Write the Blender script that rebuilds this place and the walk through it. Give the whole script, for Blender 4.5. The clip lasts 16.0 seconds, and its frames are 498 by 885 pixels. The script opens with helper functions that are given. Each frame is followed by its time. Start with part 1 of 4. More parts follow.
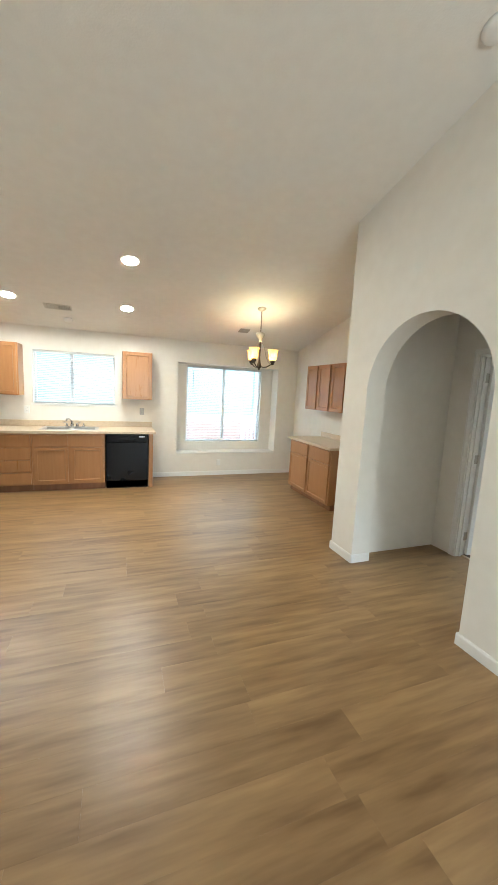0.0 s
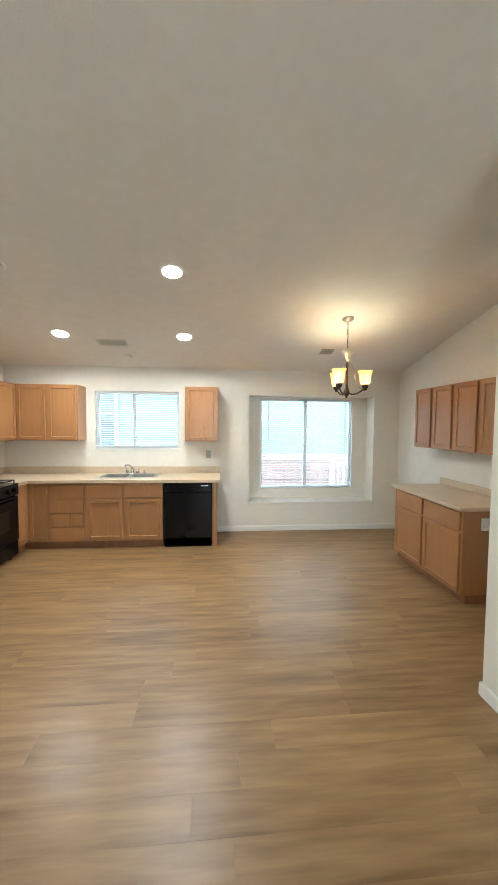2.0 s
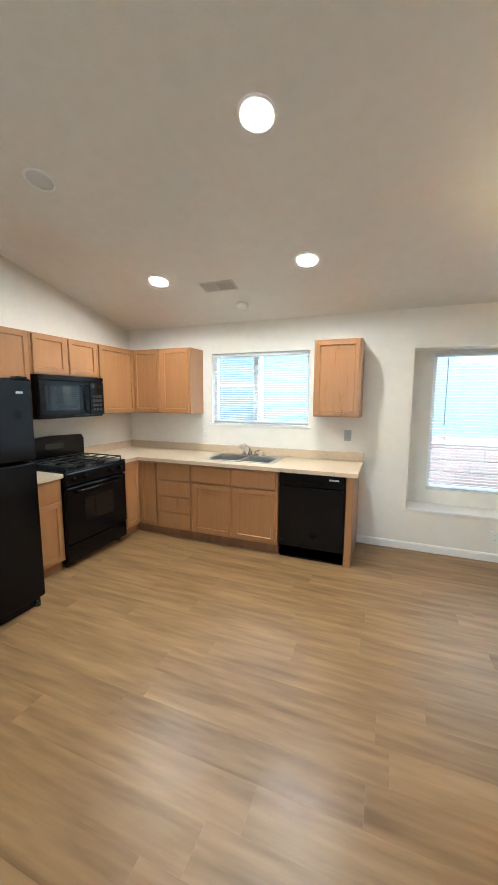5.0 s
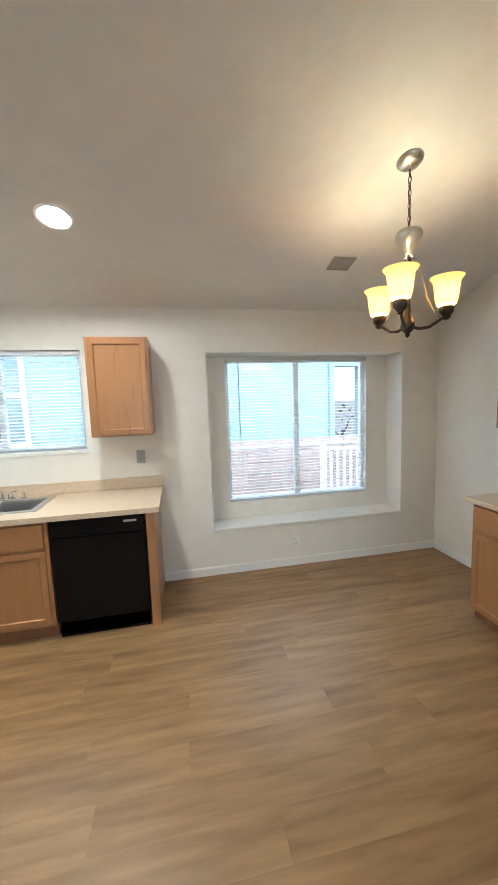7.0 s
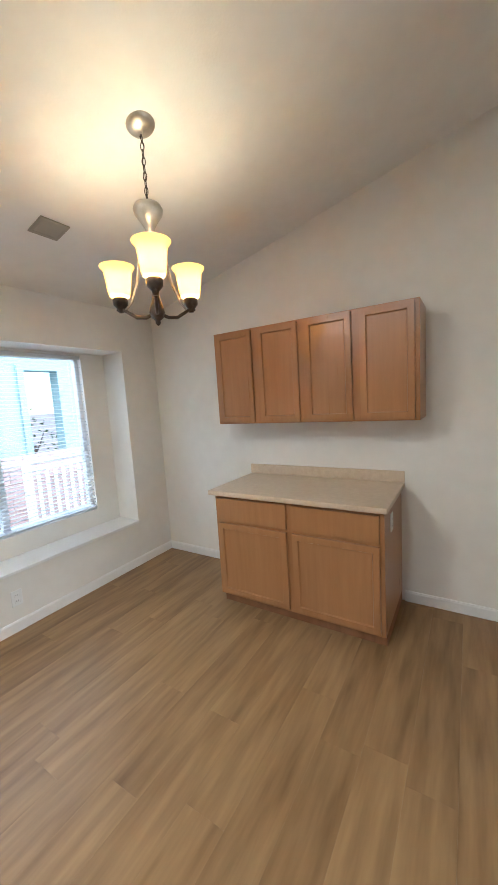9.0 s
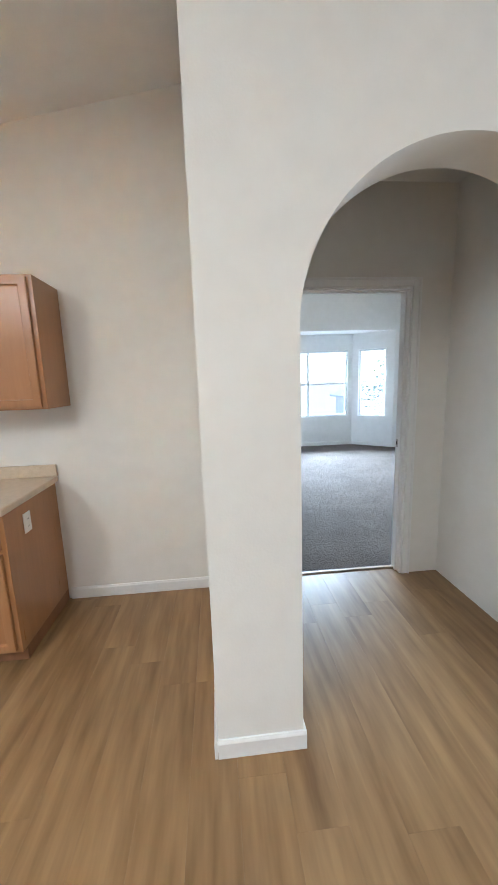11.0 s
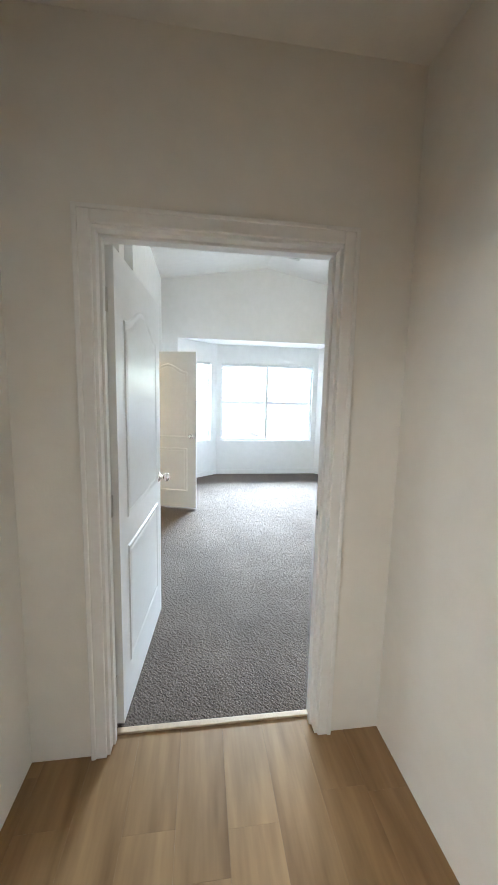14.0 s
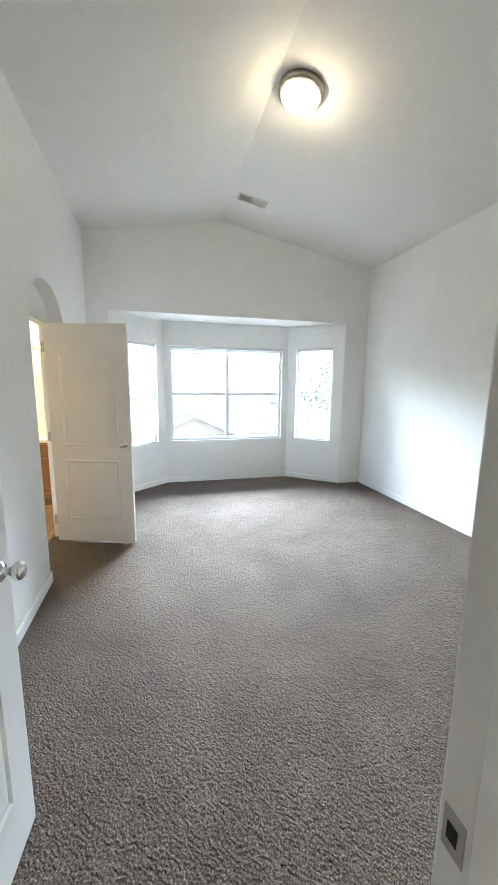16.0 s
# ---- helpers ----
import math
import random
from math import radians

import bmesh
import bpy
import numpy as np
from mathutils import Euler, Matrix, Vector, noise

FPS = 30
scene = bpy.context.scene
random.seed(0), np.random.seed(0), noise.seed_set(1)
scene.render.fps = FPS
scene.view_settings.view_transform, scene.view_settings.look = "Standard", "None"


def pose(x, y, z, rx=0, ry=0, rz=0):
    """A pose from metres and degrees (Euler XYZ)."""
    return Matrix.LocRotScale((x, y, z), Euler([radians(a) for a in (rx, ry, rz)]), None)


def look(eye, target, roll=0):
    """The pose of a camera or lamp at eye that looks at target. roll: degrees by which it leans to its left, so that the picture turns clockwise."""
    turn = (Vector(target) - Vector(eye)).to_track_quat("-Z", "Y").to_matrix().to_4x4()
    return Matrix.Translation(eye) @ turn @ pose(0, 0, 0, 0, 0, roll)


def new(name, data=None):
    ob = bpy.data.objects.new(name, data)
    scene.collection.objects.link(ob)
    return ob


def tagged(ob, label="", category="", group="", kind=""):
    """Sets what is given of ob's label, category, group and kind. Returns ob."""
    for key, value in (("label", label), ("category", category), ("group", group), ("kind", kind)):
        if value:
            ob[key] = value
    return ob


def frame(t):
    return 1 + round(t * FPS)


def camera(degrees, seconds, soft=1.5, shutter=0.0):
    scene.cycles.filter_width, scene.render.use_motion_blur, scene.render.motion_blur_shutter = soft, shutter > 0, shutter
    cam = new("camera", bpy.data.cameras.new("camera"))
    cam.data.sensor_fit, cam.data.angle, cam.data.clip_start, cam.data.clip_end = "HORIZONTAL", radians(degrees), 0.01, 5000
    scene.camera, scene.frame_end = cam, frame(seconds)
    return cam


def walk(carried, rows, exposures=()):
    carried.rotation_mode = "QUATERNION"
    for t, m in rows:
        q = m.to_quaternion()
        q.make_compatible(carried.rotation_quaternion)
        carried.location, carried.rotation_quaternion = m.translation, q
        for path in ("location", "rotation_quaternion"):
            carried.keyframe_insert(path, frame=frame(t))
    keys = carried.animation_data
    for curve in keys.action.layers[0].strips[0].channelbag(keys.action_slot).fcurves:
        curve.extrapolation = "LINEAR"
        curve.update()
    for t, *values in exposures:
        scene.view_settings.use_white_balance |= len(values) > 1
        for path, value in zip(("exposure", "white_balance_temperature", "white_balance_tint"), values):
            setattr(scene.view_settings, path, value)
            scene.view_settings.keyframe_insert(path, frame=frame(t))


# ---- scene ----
cam = camera(70.2, 16.0)
PATH = [
    (0, (0.723, 0.376, 1.603), (1.417, 2.231, 1.322), 2.9),
    (0.5, (0.859, 0.66, 1.62), (1.503, 2.543, 1.421), 1.8),
    (1, (1.024, 0.924, 1.626), (1.486, 2.857, 1.403), 1.6),
    (1.5, (1.167, 1.195, 1.656), (1.414, 3.17, 1.461), 2.1),
    (2, (1.247, 1.486, 1.637), (1.425, 3.475, 1.533), 0.5),
    (2.5, (1.349, 1.747, 1.599), (1.424, 3.745, 1.55), 0.5),
    (3, (1.485, 1.987, 1.611), (1.163, 3.959, 1.536), 2.6),
    (3.5, (1.54, 2.215, 1.575), (0.853, 4.093, 1.519), 2.4),
    (3.7, (1.562, 2.304, 1.564), (0.751, 4.131, 1.493), 2.1),
    (5.8, (1.505, 3.173, 1.629), (1.023, 5.091, 1.331), -2.3),
    (6, (1.511, 3.231, 1.651), (1.191, 5.189, 1.403), -1.7),
    (6.5, (1.507, 3.414, 1.631), (1.526, 5.4, 1.393), -1.3),
    (7, (1.457, 3.597, 1.621), (1.84, 5.547, 1.395), -2.0),
    (7.5, (1.387, 3.798, 1.577), (2.169, 5.629, 1.388), -3.3),
    (8, (1.417, 3.949, 1.562), (2.469, 5.637, 1.346), -2.6),
    (8.5, (1.434, 4.061, 1.568), (2.801, 5.501, 1.324), -3.2),
    (9, (1.405, 4.063, 1.559), (3.088, 5.116, 1.317), -3.6),
    (9.5, (1.344, 4.042, 1.549), (3.235, 4.605, 1.221), -4.2),
    (10, (1.322, 3.984, 1.514), (3.287, 4.048, 1.147), -3.2),
    (10.2, (1.389, 3.734, 1.495), (3.358, 3.783, 1.145), -3.7),
    (12.3, (1.894, 3.092, 1.484), (3.776, 2.501, 1.15), 2.8),
    (12.5, (1.949, 2.953, 1.485), (3.86, 2.451, 1.173), 3.1),
    (13, (2.155, 2.796, 1.469), (4.083, 2.409, 1.106), 2.4),
    (13.5, (2.442, 2.671, 1.492), (4.371, 2.295, 1.122), 1.6),
    (14, (2.687, 2.545, 1.504), (4.652, 2.277, 1.243), 1.4),
    (14.5, (2.978, 2.496, 1.481), (4.943, 2.324, 1.15), 1.7),
    (15, (3.298, 2.469, 1.489), (5.248, 2.17, 1.155), -1.1),
    (15.5, (3.623, 2.4, 1.528), (5.566, 2.03, 1.239), -0.6),
    (16, (3.884, 2.35, 1.515), (5.795, 1.866, 1.196), 0.6),
]

EXPOSURES = [(0.0, 2.8, 6100, 1), (1.5, 2.65, 5950, 1), (3.5, 2.4, 5800, 0), (6.0, 2.6, 5750, 3), (7.0, 2.3, 5750, 3), (8.5, 2.45, 5700, 4), (9.0, 2.5, 5600, 6), (10.0, 3.2, 5200, 7), (10.4, 3.1, 5250, 7), (12.3, 2.85, 5600, 5), (13.0, 3.1, 5550, 5), (13.5, 3.35, 5650, 5), (14.5, 3.35, 5950, 7), (15.2, 3.15, 6000, 7), (16.0, 2.85, 6100, 7)]
walk(cam, [(t, look(eye, target, roll)) for t, eye, target, roll in PATH], EXPOSURES)

# ---- world and sun ----
world = bpy.data.worlds.new("sky")
scene.world = world
world.use_nodes = True
wn = world.node_tree
sky = wn.nodes.new("ShaderNodeTexSky")
sky.sky_type = "NISHITA"
sky.sun_disc = False
sky.sun_elevation = radians(52)
sky.sun_rotation = radians(212)
wn.links.new(sky.outputs[0], wn.nodes["Background"].inputs[0])
wn.nodes["Background"].inputs[1].default_value = 0.12
sun = new("sun", bpy.data.lights.new("sun", "SUN"))
sun.data.energy, sun.data.angle, sun.data.color = 0.6, radians(10), (1.0, 0.95, 0.88)
sun.matrix_world = look((-5, -8, 12), (0, 0, 0))


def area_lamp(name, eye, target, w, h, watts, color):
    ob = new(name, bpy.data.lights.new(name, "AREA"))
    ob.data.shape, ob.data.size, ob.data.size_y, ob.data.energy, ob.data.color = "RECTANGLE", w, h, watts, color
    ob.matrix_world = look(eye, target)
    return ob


# daylight of the living room's own window, behind the walk's start
area_lamp("living_room_daylight", (1.7, -3.12, 1.5), (1.7, 0, 1.4), 2.4, 1.5, 15, (0.95, 0.98, 1.0))
# added fill lamps, out of view above the windows, in place of sky light
area_lamp("bay_sky_fill", (14.0, 1.3, 3.85), (9.0, 1.3, 1.6), 6.5, 2.1, 1130, (0.8, 0.91, 1.0))
area_lamp("dining_sky_fill", (2.65, 8.3, 2.95), (2.65, 5.6, 0.7), 2.2, 1.0, 16, (0.86, 0.94, 1.0))
area_lamp("kitchen_sky_fill", (0.08, 8.0, 2.95), (0.08, 5.6, 0.9), 1.6, 0.9, 7, (0.86, 0.94, 1.0))


def bulb(name, x, y, z, watts, color, radius=0.03):
    ob = new(name, bpy.data.lights.new(name, "POINT"))
    ob.data.energy, ob.data.color, ob.data.shadow_soft_size = watts, color, radius
    ob.location = (x, y, z)
    return ob


# ---- plan ----
YB, XR, XL = 6.82, 4.082, -1.77
XA0, XA1 = 2.858, 3.062
XD0, XD1 = 4.05, 4.17
SLOPE = 0.2314


def zc(y):
    """The living room's sloping ceiling."""
    return 2.45 + SLOPE * (YB - y) if y > -0.4 else 2.45 + SLOPE * (YB + 0.4) - SLOPE * (-0.4 - y)


def zb(y):
    """The bedroom's vaulted ceiling, ridge along x."""
    return 3.61 - 0.185 * (1.5 - y) if y < 1.5 else 3.61 - 0.16 * (y - 1.5)


# ---- materials ----
def material(name, color, rough=0.6, metal=0.0):
    m = bpy.data.materials.new(name)
    m.use_nodes = True
    b = m.node_tree.nodes["Principled BSDF"]
    b.inputs["Base Color"].default_value = (*color, 1)
    b.inputs["Roughness"].default_value = rough
    b.inputs["Metallic"].default_value = metal
    return m


def node(m, kind, **inputs):
    n = m.node_tree.nodes.new(kind)
    for key, value in inputs.items():
        n.inputs[key.replace("_", " ")].default_value = value
    return n


def wire(m, a, b):
    m.node_tree.links.new(a, b)


def bsdf(m):
    return m.node_tree.nodes["Principled BSDF"]


def spread(m, low, high, scale, detail=4.0, stretch=(1, 1, 1), second=0.0, bump=0.0, bump_scale=200.0, rough=None, random_part=0.0):
    """Colour between low and high by noise at one or two scales, with fine relief."""
    pos = node(m, "ShaderNodeNewGeometry")
    info = node(m, "ShaderNodeObjectInfo")
    mapping = node(m, "ShaderNodeMapping")
    mapping.inputs["Scale"].default_value = stretch
    shift = node(m, "ShaderNodeVectorMath")
    shift.operation = "SCALE"
    shift.inputs[0].default_value = (17.0, 31.0, 11.0)
    wire(m, info.outputs["Random"], shift.inputs["Scale"])
    add = node(m, "ShaderNodeVectorMath")
    wire(m, pos.outputs["Position"], add.inputs[0])
    wire(m, shift.outputs[0], add.inputs[1])
    wire(m, add.outputs[0], mapping.inputs["Vector"])
    n1 = node(m, "ShaderNodeTexNoise", Scale=scale, Detail=detail, Roughness=0.6)
    wire(m, mapping.outputs[0], n1.inputs["Vector"])
    fac = n1.outputs["Fac"]
    if second:
        n2 = node(m, "ShaderNodeTexNoise", Scale=scale * second, Detail=3.0)
        wire(m, mapping.outputs[0], n2.inputs["Vector"])
        mean = node(m, "ShaderNodeMath")
        mean.operation = "MULTIPLY_ADD"
        wire(m, n2.outputs["Fac"], mean.inputs[0])
        mean.inputs[1].default_value = 0.5
        half = node(m, "ShaderNodeMath")
        half.operation = "MULTIPLY"
        half.inputs[1].default_value = 0.5
        wire(m, fac, half.inputs[0])
        wire(m, half.outputs[0], mean.inputs[2])
        fac = mean.outputs[0]
    if random_part:
        vary = node(m, "ShaderNodeMath")
        vary.operation = "MULTIPLY_ADD"
        wire(m, info.outputs["Random"], vary.inputs[0])
        vary.inputs[1].default_value = random_part
        back = node(m, "ShaderNodeMath")
        back.operation = "SUBTRACT"
        wire(m, fac, back.inputs[0])
        back.inputs[1].default_value = random_part / 2
        wire(m, back.outputs[0], vary.inputs[2])
        fac = vary.outputs[0]
    ramp = node(m, "ShaderNodeValToRGB")
    ramp.color_ramp.elements[0].position, ramp.color_ramp.elements[1].position = 0.32, 0.68
    ramp.color_ramp.elements[0].color, ramp.color_ramp.elements[1].color = (*low, 1), (*high, 1)
    wire(m, fac, ramp.inputs[0])
    wire(m, ramp.outputs[0], bsdf(m).inputs["Base Color"])
    if rough:
        span = node(m, "ShaderNodeMapRange")
        span.inputs["To Min"].default_value, span.inputs["To Max"].default_value = rough
        wire(m, fac, span.inputs["Value"])
        wire(m, span.outputs[0], bsdf(m).inputs["Roughness"])
    if bump:
        n3 = node(m, "ShaderNodeTexNoise", Scale=bump_scale, Detail=2.0)
        wire(m, pos.outputs["Position"], n3.inputs["Vector"])
        relief = node(m, "ShaderNodeBump", Strength=bump, Distance=0.004)
        wire(m, n3.outputs["Fac"], relief.inputs["Height"])
        wire(m, relief.outputs[0], bsdf(m).inputs["Normal"])
    return m


def carpet_material():
    """Cut pile: fine tufts in flecked greys and browns, over broad brushed patches."""
    m = material("carpet_pile", (0.24, 0.2, 0.175), 0.95)
    pos = node(m, "ShaderNodeNewGeometry")
    tuft = node(m, "ShaderNodeTexNoise", Scale=150.0, Detail=5.0, Roughness=0.7, Distortion=0.4)
    patch = node(m, "ShaderNodeTexNoise", Scale=2.6, Detail=4.0, Roughness=0.6)
    wire(m, pos.outputs["Position"], tuft.inputs["Vector"])
    wire(m, pos.outputs["Position"], patch.inputs["Vector"])
    blend = node(m, "ShaderNodeMath")
    blend.operation = "MULTIPLY_ADD"
    wire(m, patch.outputs["Fac"], blend.inputs[0])
    blend.inputs[1].default_value = 0.12
    less = node(m, "ShaderNodeMath")
    less.operation = "SUBTRACT"
    less.inputs[1].default_value = 0.06
    wire(m, tuft.outputs["Fac"], less.inputs[0])
    wire(m, less.outputs[0], blend.inputs[2])
    ramp = node(m, "ShaderNodeValToRGB")
    low, high = ramp.color_ramp.elements
    low.position, low.color = 0.35, (0.017, 0.012, 0.008, 1)
    high.position, high.color = 0.67, (0.31, 0.245, 0.2, 1)
    mid = ramp.color_ramp.elements.new(0.5)
    mid.color = (0.098, 0.073, 0.056, 1)
    wire(m, blend.outputs[0], ramp.inputs[0])
    wire(m, ramp.outputs[0], bsdf(m).inputs["Base Color"])
    relief = node(m, "ShaderNodeBump", Strength=0.3, Distance=0.004)
    wire(m, tuft.outputs["Fac"], relief.inputs["Height"])
    wire(m, relief.outputs[0], bsdf(m).inputs["Normal"])
    return m


M_WALL = spread(material("wall_paint", (0.8, 0.77, 0.7), 0.75), (0.77, 0.742, 0.685), (0.82, 0.795, 0.74), 1.1, second=9, bump=0.12, bump_scale=110)
M_CEIL = spread(material("ceiling_paint", (0.78, 0.76, 0.71), 0.85), (0.74, 0.72, 0.68), (0.79, 0.775, 0.735), 0.9, second=12, bump=0.2, bump_scale=90)
M_BWALL = spread(material("bedroom_paint", (0.8, 0.79, 0.76), 0.75), (0.77, 0.765, 0.74), (0.83, 0.82, 0.8), 1.1, second=9, bump=0.12, bump_scale=110)
M_TRIM = spread(material("white_trim_paint", (0.82, 0.81, 0.78), 0.38), (0.8, 0.79, 0.76), (0.85, 0.84, 0.82), 2.0, second=20)
M_DOOR = spread(material("white_door_paint", (0.83, 0.82, 0.8), 0.33), (0.81, 0.8, 0.78), (0.85, 0.845, 0.83), 1.5, second=15, bump=0.03, bump_scale=60)
M_PLANK = spread(material("vinyl_plank", (0.35, 0.23, 0.11), 0.4), (0.168, 0.091, 0.035), (0.39, 0.244, 0.112), 0.75, detail=3.5, stretch=(1.0, 8.0, 1.0), second=3.3, rough=(0.3, 0.44), random_part=0.06)
M_OAK = spread(material("honey_oak", (0.5, 0.27, 0.13), 0.38), (0.345, 0.165, 0.066), (0.415, 0.207, 0.088), 7.0, detail=4, stretch=(5, 5, 0.4), second=0.2, rough=(0.25, 0.32), random_part=0.14)
# darker version of the oak colour, used only on the recessed toe kicks
M_OAK_IN = spread(material("toe_kick_darker", (0.2, 0.1, 0.05), 0.5), (0.2, 0.09, 0.042), (0.28, 0.13, 0.062), 2.0, stretch=(6, 6, 1))
M_LAM = spread(material("beige_laminate", (0.62, 0.5, 0.36), 0.33), (0.54, 0.42, 0.29), (0.68, 0.56, 0.42), 30.0, second=6, rough=(0.25, 0.36))
M_BLACK = spread(material("black_appliance_enamel", (0.008, 0.009, 0.01), 0.16), (0.003, 0.003, 0.004), (0.006, 0.006, 0.007), 3.0, rough=(0.1, 0.2), bump=0.02, bump_scale=250)
bsdf(M_BLACK).inputs["Specular IOR Level"].default_value = 0.2
M_IRON = spread(material("cast_iron", (0.015, 0.015, 0.015), 0.6), (0.01, 0.01, 0.01), (0.025, 0.025, 0.025), 30.0, bump=0.2, bump_scale=400)
M_DARKGLASS = material("black_oven_glass", (0.006, 0.007, 0.008), 0.04)
M_CHROME = material("polished_chrome", (0.75, 0.75, 0.76), 0.14, 1.0)
M_STEEL = spread(material("brushed_steel", (0.55, 0.55, 0.55), 0.3, 1.0), (0.46, 0.46, 0.46), (0.6, 0.6, 0.6), 4.0, stretch=(1, 14, 1), rough=(0.24, 0.36))
M_NICKEL = material("satin_nickel", (0.5, 0.47, 0.43), 0.3, 1.0)
M_BRONZE = spread(material("oiled_bronze", (0.045, 0.035, 0.028), 0.42, 0.7), (0.03, 0.022, 0.017), (0.09, 0.07, 0.055), 20.0)
M_PEWTER = spread(material("antique_pewter", (0.34, 0.31, 0.26), 0.38, 0.85), (0.36, 0.335, 0.28), (0.5, 0.47, 0.41), 14.0)
M_PLASTIC = material("white_plastic", (0.8, 0.8, 0.78), 0.35)
M_GREYPLATE = material("grey_outlet_plate", (0.38, 0.39, 0.4), 0.35)
M_VENT = material("vent_enamel", (0.55, 0.53, 0.48), 0.45)
M_VENT2 = material("beige_vent_enamel", (0.3, 0.27, 0.21), 0.5)
M_DARK = material("dark_void", (0.03, 0.03, 0.03), 0.9)
M_CARPET = carpet_material()
M_VINYL = material("white_window_vinyl", (0.84, 0.85, 0.85), 0.32)
M_SLAT = material("white_blind_slat", (0.68, 0.69, 0.69), 0.45)
M_STUCCO = spread(material("pale_green_stucco", (0.42, 0.52, 0.5), 0.9), (0.27, 0.385, 0.385), (0.33, 0.45, 0.45), 2.0, second=20, bump=0.5, bump_scale=40)
M_FAR = spread(material("beige_stucco", (0.55, 0.5, 0.43), 0.9), (0.5, 0.455, 0.39), (0.6, 0.545, 0.47), 1.0, second=10)
M_BLOCK = spread(material("pink_block", (0.5, 0.38, 0.34), 0.9), (0.42, 0.31, 0.28), (0.5, 0.38, 0.35), 5.0, second=10, bump=0.5, bump_scale=60, random_part=0.3)
# cap colour lightened above the blocks: sunlight on its top, painted in
M_CAP = spread(material("sunlit_block_cap", (0.6, 0.55, 0.5), 0.9), (0.55, 0.51, 0.47), (0.66, 0.62, 0.57), 3.0, second=8)
M_ROOF = spread(material("roof_shingle", (0.38, 0.37, 0.38), 0.9), (0.33, 0.32, 0.325), (0.44, 0.43, 0.435), 8.0, second=6)
M_GROUND = spread(material("dry_ground", (0.32, 0.27, 0.22), 0.95), (0.26, 0.22, 0.175), (0.38, 0.32, 0.26), 0.6, second=14, bump=0.6, bump_scale=12)
M_PANE_OUT = material("tinted_window_pane", (0.2, 0.29, 0.31), 0.12)
M_LEAF = spread(material("leaf", (0.07, 0.11, 0.04), 0.6), (0.05, 0.085, 0.03), (0.1, 0.14, 0.06), 3.0)
M_BARK = spread(material("bark", (0.14, 0.1, 0.075), 0.9), (0.1, 0.07, 0.05), (0.19, 0.145, 0.11), 9.0, stretch=(3, 3, 0.6), bump=0.6, bump_scale=30)


def glass_material():
    m = bpy.data.materials.new("window_glass")
    m.use_nodes = True
    t = m.node_tree
    out = t.nodes["Material Output"]
    clear, gloss, mix = t.nodes.new("ShaderNodeBsdfTransparent"), t.nodes.new("ShaderNodeBsdfGlossy"), t.nodes.new("ShaderNodeMixShader")
    gloss.inputs["Roughness"].default_value = 0.01
    mix.inputs[0].default_value = 0.05
    t.links.new(clear.outputs[0], mix.inputs[1])
    t.links.new(gloss.outputs[0], mix.inputs[2])
    t.links.new(mix.outputs[0], out.inputs["Surface"])
    return m


def shade_material(name, color, glow):
    """Frosted glass that passes its bulb's light, plus an added glow of its own."""
    m = bpy.data.materials.new(name)
    m.use_nodes = True
    t = m.node_tree
    out = t.nodes["Material Output"]
    thin, skin, mix = t.nodes.new("ShaderNodeBsdfTranslucent"), t.nodes.new("ShaderNodeBsdfDiffuse"), t.nodes.new("ShaderNodeMixShader")
    thin.inputs[0].default_value = skin.inputs[0].default_value = (*color, 1)
    mix.inputs[0].default_value = 0.35
    t.links.new(thin.outputs[0], mix.inputs[1])
    t.links.new(skin.outputs[0], mix.inputs[2])
    glowing, both = t.nodes.new("ShaderNodeEmission"), t.nodes.new("ShaderNodeAddShader")
    glowing.inputs[0].default_value, glowing.inputs[1].default_value = (*color, 1), glow
    t.links.new(mix.outputs[0], both.inputs[0])
    t.links.new(glowing.outputs[0], both.inputs[1])
    t.links.new(both.outputs[0], out.inputs["Surface"])
    return m


def lamp_material(name, color, strength):
    m = material(name, color)
    bsdf(m).inputs["Emission Color"].default_value = (*color, 1)
    bsdf(m).inputs["Emission Strength"].default_value = strength
    return m


M_GLASS = glass_material()
M_SHADE = shade_material("amber_frosted_glass", (1.0, 0.69, 0.24), 0.16)
M_DOME = shade_material("white_frosted_glass", (1.0, 0.88, 0.66), 0.4)
M_CAN = lamp_material("can_lens", (1.0, 0.94, 0.85), 92.0)
M_CAN_OFF = material("unlit_can_lens", (0.6, 0.62, 0.63), 0.4)
M_BULB = lamp_material("bulb_glass", (1.0, 0.8, 0.5), 3.0)


# ---- mesh helpers ----
def finish(name, bm, mat, parent=None, label="", smooth=False):
    bmesh.ops.recalc_face_normals(bm, faces=bm.faces)
    me = bpy.data.meshes.new(name)
    bm.to_mesh(me)
    bm.free()
    if smooth:
        me.shade_smooth()
    me.materials.append(mat)
    ob = new(name, me)
    if parent:
        ob.parent = parent
    if label:
        ob["label"] = label
    return ob


def part(name, bm, mat, parent, label="", smooth=False):
    return finish(name, bm, mat, parent, label, smooth)


def base(name, m, label, category, group="", kind=""):
    ob = new(name)
    ob.matrix_world = m
    ob.empty_display_size = 0.05
    return tagged(ob, label, category, group, kind)


